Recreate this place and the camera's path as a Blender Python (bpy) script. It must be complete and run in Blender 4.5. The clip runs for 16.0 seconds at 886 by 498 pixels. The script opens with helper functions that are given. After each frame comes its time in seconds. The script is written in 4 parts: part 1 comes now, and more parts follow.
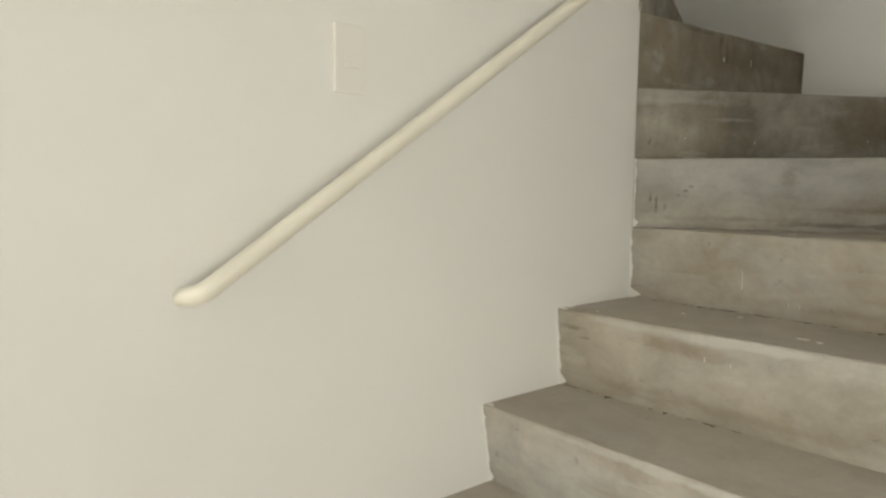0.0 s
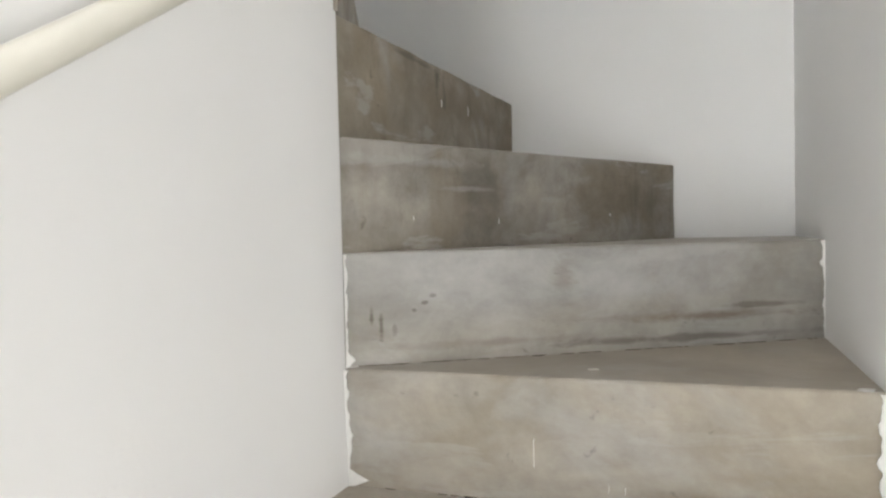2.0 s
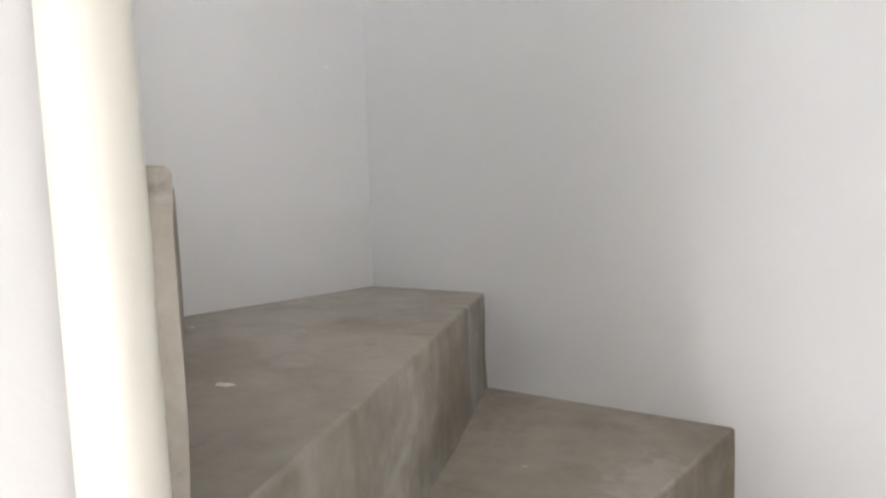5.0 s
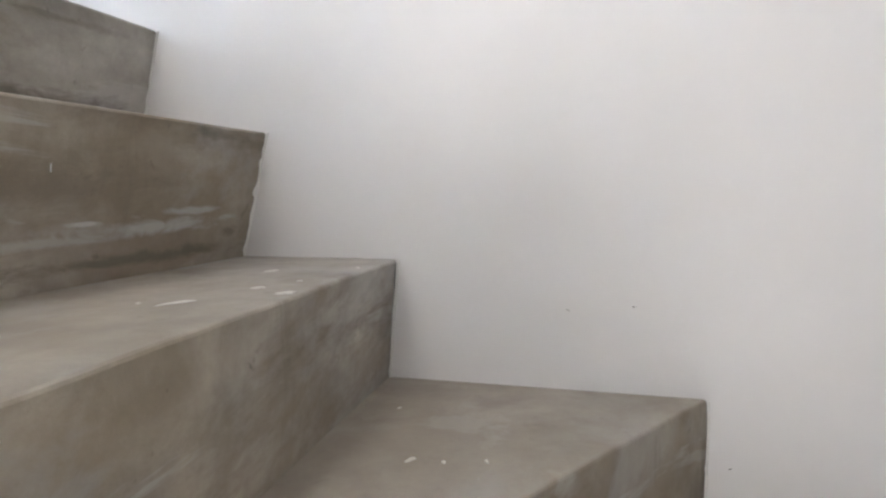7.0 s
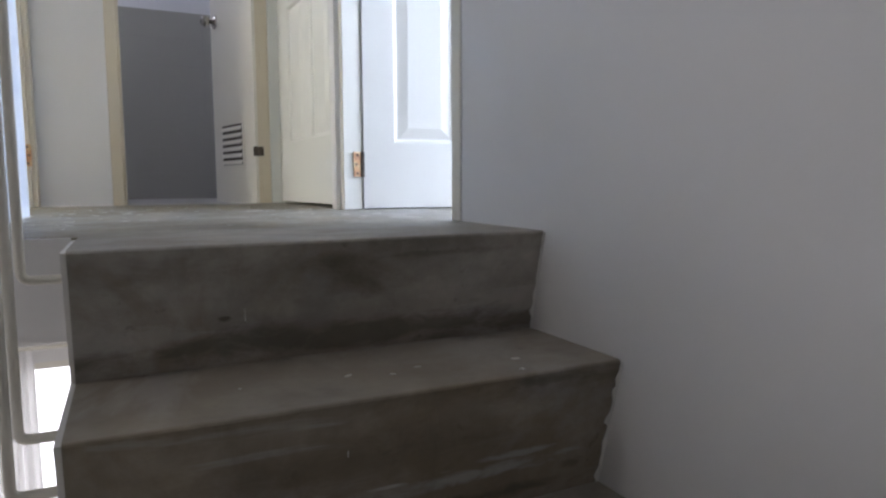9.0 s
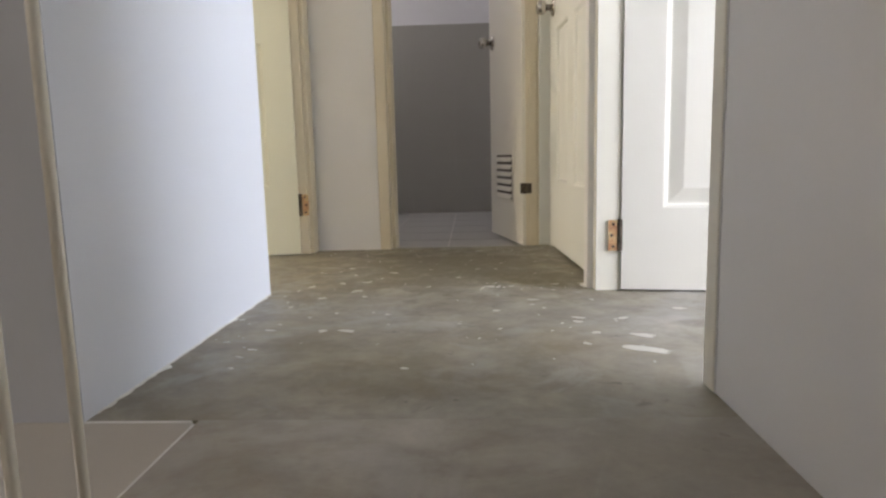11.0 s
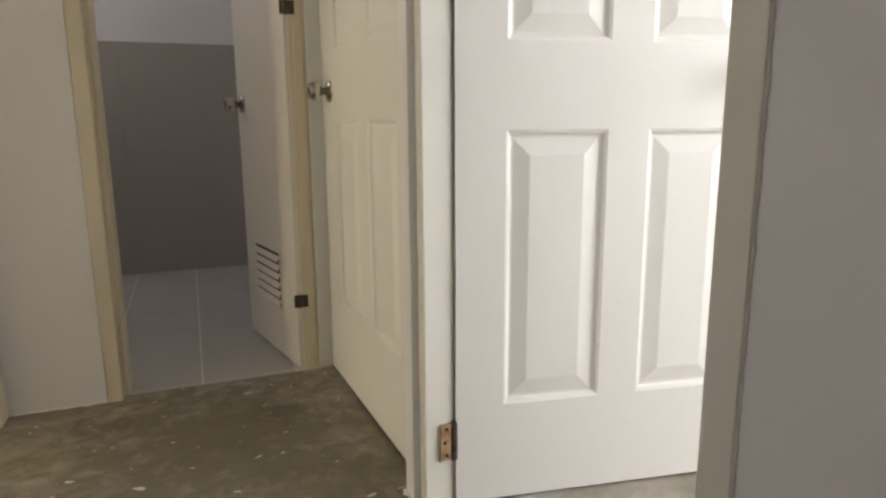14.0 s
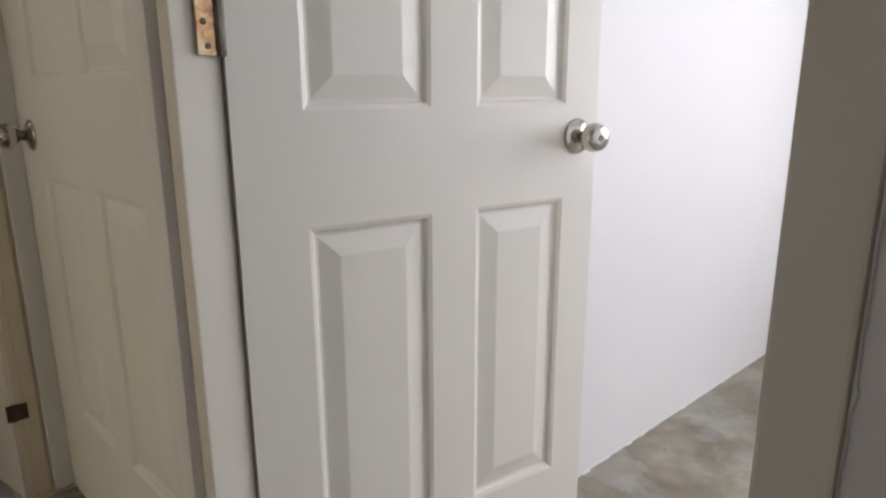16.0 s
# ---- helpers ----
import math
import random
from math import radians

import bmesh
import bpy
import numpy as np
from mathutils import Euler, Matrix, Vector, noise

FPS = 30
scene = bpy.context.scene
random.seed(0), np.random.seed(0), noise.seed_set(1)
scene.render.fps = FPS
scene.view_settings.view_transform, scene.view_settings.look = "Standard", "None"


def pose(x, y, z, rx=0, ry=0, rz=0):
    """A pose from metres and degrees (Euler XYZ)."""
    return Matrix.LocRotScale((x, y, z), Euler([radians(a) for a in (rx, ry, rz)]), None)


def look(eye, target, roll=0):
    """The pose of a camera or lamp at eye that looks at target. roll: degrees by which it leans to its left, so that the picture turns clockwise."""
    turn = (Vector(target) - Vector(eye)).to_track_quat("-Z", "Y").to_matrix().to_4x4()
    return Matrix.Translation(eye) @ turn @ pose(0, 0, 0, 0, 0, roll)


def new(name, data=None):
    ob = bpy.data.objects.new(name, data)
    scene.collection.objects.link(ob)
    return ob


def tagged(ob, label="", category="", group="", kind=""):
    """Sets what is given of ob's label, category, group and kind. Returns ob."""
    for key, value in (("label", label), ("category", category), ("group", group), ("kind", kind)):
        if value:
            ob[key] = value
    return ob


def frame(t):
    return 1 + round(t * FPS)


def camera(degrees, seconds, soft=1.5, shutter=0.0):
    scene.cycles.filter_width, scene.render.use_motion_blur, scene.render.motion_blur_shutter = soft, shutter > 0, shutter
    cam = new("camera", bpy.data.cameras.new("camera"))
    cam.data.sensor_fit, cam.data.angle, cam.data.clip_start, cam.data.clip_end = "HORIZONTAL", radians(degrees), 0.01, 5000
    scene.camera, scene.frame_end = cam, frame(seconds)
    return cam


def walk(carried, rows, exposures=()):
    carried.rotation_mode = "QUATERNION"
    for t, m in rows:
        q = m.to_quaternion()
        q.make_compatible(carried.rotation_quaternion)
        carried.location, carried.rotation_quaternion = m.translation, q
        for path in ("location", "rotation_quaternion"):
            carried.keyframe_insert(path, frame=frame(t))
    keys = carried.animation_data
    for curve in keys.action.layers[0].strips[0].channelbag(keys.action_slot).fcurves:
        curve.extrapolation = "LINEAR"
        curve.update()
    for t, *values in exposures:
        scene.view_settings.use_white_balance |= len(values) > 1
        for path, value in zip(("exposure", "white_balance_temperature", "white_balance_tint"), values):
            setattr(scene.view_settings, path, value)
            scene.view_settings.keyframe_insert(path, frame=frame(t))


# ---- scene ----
cam = camera(68.4, 16.0, soft=2.4)
PATH = [
    (0, (1.16, -1.624, 0.933), (-0.396, -0.383, 0.742), 0.6),
    (0.5, (1.049, -1.514, 0.929), (-0.319, -0.07, 0.719), 0.3),
    (1, (0.81, -1.412, 0.978), (-0.196, 0.309, 0.811), -1.1),
    (1.5, (0.673, -1.271, 1.014), (-0.121, 0.559, 0.869), -1.1),
    (2, (0.589, -0.984, 1.053), (-0.148, 0.874, 1.001), -1.4),
    (2.5, (0.548, -0.793, 1.217), (-0.207, 1.058, 1.146), -3.8),
    (3, (0.452, -0.605, 1.364), (-0.134, 1.307, 1.313), -1.3),
    (3.2, (0.438, -0.553, 1.429), (-0.169, 1.350, 1.323), -2.0),
    (5.3, (0.326, -0.070, 1.866), (-1.162, 1.231, 1.752), -1.6),
    (5.5, (0.380, 0.015, 1.903), (-1.337, 1.024, 1.782), -1.9),
    (6, (0.35, 0.107, 2.044), (-1.572, 0.624, 1.846), 0.1),
    (6.5, (0.322, 0.217, 2.122), (-1.67, 0.235, 1.943), 0.5),
    (7, (0.277, 0.319, 2.168), (-1.646, -0.2, 1.985), -0.4),
    (7.5, (0.254, 0.472, 2.277), (-1.413, -0.597, 1.998), 1.4),
    (8, (0.199, 0.539, 2.352), (-1.157, -0.912, 2.123), 0.1),
    (8.5, (0.042, 0.531, 2.429), (-1.042, -1.14, 2.243), 1.1),
    (9, (-0.076, 0.497, 2.548), (-0.942, -1.294, 2.346), -0.2),
    (9.5, (-0.227, 0.447, 2.613), (-0.589, -1.503, 2.362), -0.2),
    (9.7, (-0.264, 0.431, 2.683), (-0.526, -1.536, 2.435), -0.7),
    (11.8, (-0.487, -0.076, 3.015), (-0.261, -2.037, 2.694), -3.2),
    (12, (-0.508, -0.118, 3.09), (-0.284, -2.078, 2.763), -4.6),
    (12.5, (-0.475, -0.18, 3.098), (-0.269, -2.155, 2.856), -1.8),
    (13, (-0.372, -0.322, 3.087), (-0.467, -2.303, 2.824), -1.0),
    (13.5, (-0.334, -0.388, 3.247), (-0.939, -2.259, 2.884), -0.0),
    (14, (-0.31, -0.404, 3.279), (-1.014, -2.236, 2.892), -0.4),
    (14.5, (-0.361, -0.528, 3.262), (-1.199, -2.313, 2.928), -2.8),
    (15, (-0.415, -0.625, 3.368), (-1.539, -2.218, 2.923), -1.1),
    (15.5, (-0.388, -0.628, 3.459), (-1.465, -2.234, 2.95), -2.0),
    (16, (-0.4, -0.745, 3.46), (-1.717, -2.173, 2.984), -0.2),
]
walk(cam, [(t, look(eye, target, roll)) for t, eye, target, roll in PATH],
     [(0, 0.6, 7150, 4), (0.5, 0.85, 6750, 5), (1.0, 0.82, 6600, 7), (2.0, 1.28, 6250, 9), (3.2, 1.62, 6200, 10), (4.9, 1.85, 6200, 13), (5.3, 2.12, 6250, 14), (5.5, 2.2, 6250, 14), (7.0, 2.12, 6250, 15), (7.5, 2.08, 6300, 16), (8.0, 1.45, 6350, 17), (8.5, 0.55, 6050, 15),
      (9.0, 0.06, 6100, 17), (9.7, -0.02, 6450, 18), (11.8, 0.06, 7700, 18), (13.0, -0.28, 8050, 18), (13.5, -0.43, 8450, 19), (14.0, -0.5, 8000, 18), (14.5, -0.6, 7900, 18), (15.0, -0.9, 7600, 22), (15.5, -1.07, 7300, 22), (16, -1.25, 7700, 21)])

# ---- world and light ----
world = bpy.data.worlds.new("sky")
scene.world = world
world.use_nodes = True
wn = world.node_tree.nodes
sky = wn.new("ShaderNodeTexSky")
sky.sky_type, sky.sun_disc, sky.sun_elevation, sky.sun_rotation = "NISHITA", False, radians(50), radians(200)
world.node_tree.links.new(sky.outputs["Color"], wn["Background"].inputs["Color"])
wn["Background"].inputs["Strength"].default_value = 0.12


def window_light(name, m, width, height, watts, color):
    """Area-lamp daylight at a window's opening, known or added."""
    lamp = bpy.data.lights.new(name, "AREA")
    lamp.shape, lamp.size, lamp.size_y, lamp.energy, lamp.color = "RECTANGLE", width, height, watts, color
    ob = new(name, lamp)
    ob.matrix_world = m
    return ob


sun = bpy.data.lights.new("sun", "SUN")
sun.energy, sun.angle, sun.color = 3.0, radians(0.5), (1.0, 0.95, 0.88)
new("sun", sun).matrix_world = look((0, -8, 9), (1.5, 0, 0))
window_light("daylight_living", look((0.13, -3.14, 0.62), (0.3, 0, 0.45)), 1.36, 2.2, 32, (1.0, 0.98, 0.95))
# side light on the handrail wall, from an added opening out of view
window_light("daylight_living_side", look((3.3, -1.7, 0.95), (0, -1.3, 0.7)), 1.9, 1.5, 19, (1.0, 0.97, 0.92))
window_light("daylight_bedroom", look((-3.56, -0.05, 3.75), (0, -0.75, 3.4)), 1.8, 1.2, 120, (0.70, 0.83, 1.0))
window_light("daylight_left_room", look((3.36, -1.7, 3.75), (0, -1.9, 3.4)), 1.1, 1.2, 49, (1.0, 0.94, 0.72))
window_light("daylight_bathroom", look((0.91, -3.7, 4.35), (-0.6, -3.7, 3.2)), 0.55, 0.4, 8, (0.84, 0.88, 0.97))
# added fill that brightens the stairwell walls, no known source
window_light("fill_stairwell", look((0.90, -0.46, 4.0), (-0.2, 0.8, 1.8)), 0.4, 0.9, 4.5, (1.0, 0.97, 0.93))

# ---- materials ----


def material(name, rough=0.6, metal=0.0, spec=0.5):
    mat = bpy.data.materials.new(name)
    mat.use_nodes = True
    b = mat.node_tree.nodes["Principled BSDF"]
    b.inputs["Roughness"].default_value = rough
    b.inputs["Metallic"].default_value = metal
    b.inputs["Specular IOR Level"].default_value = spec
    return mat, mat.node_tree.nodes, mat.node_tree.links, b


def coords(n, l, scale=(1, 1, 1)):
    c = n.new("ShaderNodeTexCoord")
    mp = n.new("ShaderNodeMapping")
    mp.inputs["Scale"].default_value = scale
    l.new(c.outputs["Object"], mp.inputs["Vector"])
    return mp.outputs["Vector"]


def noise_tex(n, l, vec, scale, detail=4.0, rough=0.55, dist=0.0):
    t = n.new("ShaderNodeTexNoise")
    for key, value in (("Scale", scale), ("Detail", detail), ("Roughness", rough), ("Distortion", dist)):
        t.inputs[key].default_value = value
    l.new(vec, t.inputs["Vector"])
    return t.outputs["Fac"]


def ramp(n, l, fac, stops):
    r = n.new("ShaderNodeValToRGB")
    while len(r.color_ramp.elements) < len(stops):
        r.color_ramp.elements.new(0.5)
    for e, (p, c) in zip(r.color_ramp.elements, stops):
        e.position, e.color = p, (*c, 1) if len(c) == 3 else c
    l.new(fac, r.inputs["Fac"])
    return r.outputs["Color"]


def mix(n, l, fac, a, b, mode="MIX"):
    m = n.new("ShaderNodeMix")
    m.data_type, m.blend_type = "RGBA", mode
    if isinstance(fac, (int, float)):
        m.inputs["Factor"].default_value = fac
    else:
        l.new(fac, m.inputs["Factor"])
    for key, v in ((6, a), (7, b)):
        if isinstance(v, tuple):
            m.inputs[key].default_value = (*v, 1)
        else:
            l.new(v, m.inputs[key])
    return m.outputs[2]


def bump(n, l, b, height, strength, distance):
    p = n.new("ShaderNodeBump")
    p.inputs["Strength"].default_value, p.inputs["Distance"].default_value = strength, distance
    l.new(height, p.inputs["Height"])
    l.new(p.outputs["Normal"], b.inputs["Normal"])


def paint(name, color, rough=0.55, grain=0.25, patch=0.03):
    """Wall or joinery paint: faint uneven patches, roller grain."""
    mat, n, l, b = material(name, rough)
    v = coords(n, l)
    big = noise_tex(n, l, v, 1.3, 3)
    c0 = tuple(x * (1 - patch) for x in color)
    c1 = tuple(min(1, x * (1 + patch * 0.6)) for x in color)
    l.new(ramp(n, l, big, [(0.3, c0), (0.7, c1)]), b.inputs["Base Color"])
    bump(n, l, b, noise_tex(n, l, v, 90, 5, 0.65), grain, 0.0015)
    return mat


BROWN, DARK, PALE = (0.175, 0.142, 0.10), (0.085, 0.072, 0.055), (0.46, 0.45, 0.43)


def mark_mask(n, l, value, strength, soft):
    """Full inside, fading out over the rim."""
    r = n.new("ShaderNodeMapRange")
    r.inputs["From Min"].default_value, r.inputs["From Max"].default_value = (1.80, 2.8) if soft else (1.95, 2.6)
    r.inputs["To Min"].default_value, r.inputs["To Max"].default_value = strength, 0.0
    l.new(value, r.inputs["Value"])
    return r.outputs["Result"]


def cement(name, light, dark, stretch=(1, 1, 1), specks=0.0, stain=0.5, rough=0.72, smear=0.0, marks=(), cloud=0.3, dust_toplight=0.0, drips=0.0):
    """Bare trowelled cement: trowel streaks, brown and dark stains, pale smears, pits, and drops of white paint."""
    mat, n, l, b = material(name, rough)
    info = n.new("ShaderNodeObjectInfo")
    c = n.new("ShaderNodeTexCoord")

    def space(scale):
        add = n.new("ShaderNodeVectorMath")
        add.operation = "MULTIPLY_ADD"
        l.new(c.outputs["Object"], add.inputs[0])
        add.inputs[1].default_value = scale
        shift = n.new("ShaderNodeMath")
        shift.operation = "MULTIPLY"
        l.new(info.outputs["Random"], shift.inputs[0])
        shift.inputs[1].default_value = 17.0
        l.new(shift.outputs[0], add.inputs[2])
        return add.outputs[0]

    v, w = space(stretch), space((1, 1, 1))
    streak = noise_tex(n, l, v, 3.4, 7, 0.58, 0.25)
    mid = tuple((x + y) / 2 for x, y in zip(light, dark))
    col = ramp(n, l, streak, [(0.30, dark), (0.46, mid), (0.58, light), (0.75, tuple(x * 1.15 for x in light))])
    warm = noise_tex(n, l, v, 1.5, 4, 0.55, 0.3)
    col = mix(n, l, ramp(n, l, warm, [(0.4, (0, 0, 0)), (0.66, (0.75,) * 3)]), col, tuple(x * f for x, f in zip(mid, (1.0, 0.90, 0.74))))
    blot = noise_tex(n, l, v, 4.2, 6, 0.6, 0.35)
    col = mix(n, l, ramp(n, l, blot, [(0.53, (0, 0, 0)), (0.66, (stain,) * 3)]), col, tuple(x * f for x, f in zip(dark, (0.62, 0.55, 0.45))))
    mottle = noise_tex(n, l, w, 8.5, 9, 0.7, 0.2)
    col = mix(n, l, cloud, col, ramp(n, l, mottle, [(0.34, (0.24,) * 3), (0.5, (0.5,) * 3), (0.64, (0.68,) * 3)]), "OVERLAY")
    pits = noise_tex(n, l, w, 24, 4, 0.6, 0.4)
    col = mix(n, l, ramp(n, l, pits, [(0.66, (0, 0, 0)), (0.74, (0.6,) * 3)]), col, tuple(x * 0.4 for x in dark))
    # broad trowel sweeps, brown dirt worked into the surface, and pale lime bloom
    sweep = noise_tex(n, l, space((stretch[0] * 1.8, stretch[1] * 1.8, stretch[2] * 0.9)), 4.6, 8, 0.66, 0.8)
    col = mix(n, l, 0.34, col, ramp(n, l, sweep, [(0.33, (0.27,) * 3), (0.5, (0.5,) * 3), (0.66, (0.70,) * 3)]), "OVERLAY")
    dirt = noise_tex(n, l, space((stretch[0] * 1.5, stretch[1] * 1.5, stretch[2] * 0.8)), 3.1, 8, 0.66, 0.7)
    col = mix(n, l, ramp(n, l, dirt, [(0.50, (0, 0, 0)), (0.60, (0.16 + 0.42 * stain,) * 3)]), col, tuple(x * f for x, f in zip(mid, (0.74, 0.64, 0.49))))
    bloom = noise_tex(n, l, space((stretch[0] * 1.3, stretch[1] * 1.3, stretch[2] * 0.6)), 3.7, 7, 0.62, 0.5)
    col = mix(n, l, ramp(n, l, bloom, [(0.54, (0, 0, 0)), (0.66, (0.42,) * 3)]), col, tuple(x * 1.16 for x in (light[0], light[0] * 0.985, light[0] * 0.95)))
    if smear:
        sm = noise_tex(n, l, space((stretch[0] * 1.4, stretch[1] * 1.4, stretch[2] * 3.2)), 2.4, 6, 0.6, 0.5)
        col = mix(n, l, ramp(n, l, sm, [(0.585, (0, 0, 0)), (0.625, (smear,) * 3)]), col, (0.47, 0.455, 0.43))
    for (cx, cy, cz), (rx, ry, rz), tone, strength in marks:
        # stains of their own shape, and the hall floor's painted shade, ragged at the rim
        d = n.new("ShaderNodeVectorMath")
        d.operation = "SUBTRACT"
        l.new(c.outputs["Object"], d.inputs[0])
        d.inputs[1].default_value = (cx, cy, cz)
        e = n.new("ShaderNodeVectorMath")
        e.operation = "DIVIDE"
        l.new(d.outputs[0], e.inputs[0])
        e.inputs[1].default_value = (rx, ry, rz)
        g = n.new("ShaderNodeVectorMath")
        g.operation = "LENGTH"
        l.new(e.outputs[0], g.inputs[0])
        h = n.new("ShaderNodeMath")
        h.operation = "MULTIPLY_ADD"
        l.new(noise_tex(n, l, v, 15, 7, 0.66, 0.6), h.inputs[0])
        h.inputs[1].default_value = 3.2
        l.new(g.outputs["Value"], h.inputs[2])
        col = mix(n, l, mark_mask(n, l, h.outputs[0], strength, tone == BROWN), col, tone)
    if drips:
        # dark runs that came down the faces, broken along their length
        run = noise_tex(n, l, space((5, 5, 1.7)), 2.6, 7, 0.66, 0.6)
        col = mix(n, l, ramp(n, l, run, [(0.56, (0, 0, 0)), (0.68, (drips,) * 3)]), col, tuple(x * f for x, f in zip(dark, (0.6, 0.56, 0.5))))
    # level faces go paler and browner: trodden dust plus top light put into the colour
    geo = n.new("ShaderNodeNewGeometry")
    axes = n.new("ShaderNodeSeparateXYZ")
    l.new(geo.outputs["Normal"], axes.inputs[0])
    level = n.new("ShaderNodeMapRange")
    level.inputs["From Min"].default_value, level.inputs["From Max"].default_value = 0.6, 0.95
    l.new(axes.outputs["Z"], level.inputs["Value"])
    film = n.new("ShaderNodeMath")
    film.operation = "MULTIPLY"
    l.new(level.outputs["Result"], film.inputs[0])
    l.new(ramp(n, l, noise_tex(n, l, w, 3.4, 6, 0.6, 0.5), [(0.3, (dust_toplight * 0.5,) * 3), (0.7, (dust_toplight,) * 3)]), film.inputs[1])
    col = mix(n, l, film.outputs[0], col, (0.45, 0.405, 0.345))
    fine = noise_tex(n, l, w, 60, 6, 0.7)
    col = mix(n, l, 0.13, col, ramp(n, l, fine, [(0.3, (0.3,) * 3), (0.7, (0.7,) * 3)]), "OVERLAY")
    if specks:
        for scale, power in ((9, 1.0), (22, 0.8)):
            vor = n.new("ShaderNodeTexVoronoi")
            vor.inputs["Scale"].default_value = scale
            warp = n.new("ShaderNodeVectorMath")
            warp.operation = "MULTIPLY_ADD"
            wt = n.new("ShaderNodeTexNoise")
            wt.inputs["Scale"].default_value = 26
            wt.inputs["Detail"].default_value = 3
            l.new(w, wt.inputs["Vector"])
            l.new(wt.outputs["Color"], warp.inputs[0])
            warp.inputs[1].default_value = (0.09, 0.05, 0.05)
            l.new(w, warp.inputs[2])
            l.new(warp.outputs[0], vor.inputs["Vector"])
            sep = n.new("ShaderNodeSeparateColor")
            l.new(vor.outputs["Color"], sep.inputs[0])
            size = n.new("ShaderNodeMath")
            size.operation = "MULTIPLY_ADD"
            l.new(sep.outputs[0], size.inputs[0])
            size.inputs[1].default_value, size.inputs[2].default_value = 0.75 * power, -0.75 * power + 0.145 * specks
            less = n.new("ShaderNodeMath")
            less.operation = "LESS_THAN"
            l.new(vor.outputs["Distance"], less.inputs[0])
            l.new(size.outputs[0], less.inputs[1])
            col = mix(n, l, less.outputs[0], col, (0.60, 0.58, 0.55))
    l.new(col, b.inputs["Base Color"])
    l.new(ramp(n, l, fine, [(0.2, (rough - 0.15,) * 3), (0.8, (rough + 0.12,) * 3)]), b.inputs["Roughness"])
    bump(n, l, b, mix(n, l, 0.5, streak, fine), 0.4, 0.004)
    return mat


WALL = paint("white_wall_paint", (0.79, 0.78, 0.765))
WALL_UP = paint("white_wall_paint_upstairs", (0.785, 0.785, 0.795))
CREAM = paint("cream_joinery_paint", (0.72, 0.645, 0.50), 0.4, 0.12, 0.06)
DOORW = paint("white_door_paint", (0.82, 0.79, 0.71), 0.38, 0.15, 0.015)
FRAME = paint("frame_paint", (0.80, 0.765, 0.66), 0.42, 0.15, 0.03)
RAILW = paint("ivory_enamel", (0.76, 0.73, 0.64), 0.35, 0.1, 0.02)
PLATE = paint("switch_plastic", (0.78, 0.77, 0.73), 0.35, 0.03, 0.01)
DRIP = paint("dried_wall_paint", (0.80, 0.79, 0.76), 0.6, 0.6, 0.02)
GREYCREAM = paint("grey_cream_door_paint", (0.72, 0.73, 0.69), 0.4, 0.12)
DULL = paint("dusty_paint_drops", (0.68, 0.66, 0.61), 0.7, 0.6, 0.08)
# white wall paint with the bedroom's blue daylight put into its colour
WALL_BLUE_LIT = paint("white_wall_paint_blue_lit", (0.735, 0.775, 0.845))
LEAF = paint("cream_door_paint", (0.75, 0.735, 0.585), 0.4, 0.12)
LILAC = paint("lilac_door_paint", (0.66, 0.58, 0.60), 0.45, 0.12)
MARKS_LOW = [
    ((0.45, -0.28, 0.600), (0.40, 0.1, 0.014), PALE, 0.6), ((0.42, -0.55, 0.392), (0.40, 0.1, 0.012), PALE, 0.5), ((0.32, -0.28, 0.565), (0.10, 0.1, 0.02), BROWN, 0.45), ((0.55, -0.55, 0.30), (0.3, 0.1, 0.03), BROWN, 0.4), ((0.30, -0.29, 0.572), (0.05, 0.06, 0.024), BROWN, 0.45), ((0.42, -0.28, 0.560), (0.07, 0.06, 0.016), BROWN, 0.5), ((0.05, -0.30, 0.568), (0.045, 0.05, 0.010), DARK, 0.55),
    ((0.09, -0.30, 0.545), (0.03, 0.05, 0.006), DARK, 0.5), ((0.45, -0.26, 0.44), (0.3, 0.1, 0.02), BROWN, 0.4), ((0.60, 0.02, 0.645), (0.2, 0.1, 0.012), BROWN, 0.3), ((0.05, 0.01, 0.80), (0.06, 0.05, 0.03), BROWN, 0.3)]
MARKS_WINDER = [
    ((0.046, 0.035, 0.905), (0.004, 0.03, 0.018), DARK, 0.7), ((0.060, 0.045, 0.890), (0.0045, 0.03, 0.022), DARK, 0.7), ((0.080, 0.055, 0.886), (0.005, 0.03, 0.014), DARK, 0.4),
    ((0.112, 0.07, 0.914), (0.007, 0.03, 0.005), DARK, 0.7), ((0.140, 0.09, 0.941), (0.006, 0.03, 0.004), DARK, 0.45), ((0.128, 0.08, 0.927), (0.006, 0.03, 0.004), DARK, 0.6), ((0.333, 0.242, 0.871), (0.008, 0.03, 0.009), DARK, 0.85),
    ((0.345, 0.245, 0.965), (0.024, 0.05, 0.045), BROWN, 0.6), ((0.62, 0.40, 0.878), (0.20, 0.25, 0.010), BROWN, 0.75), ((0.70, 0.45, 0.895), (0.10, 0.15, 0.007), DARK, 0.5), ((0.55, 0.35, 0.838), (0.3, 0.3, 0.009), DARK, 0.55), ((0.25, 0.16, 0.85), (0.16, 0.15, 0.008), BROWN, 0.4)]
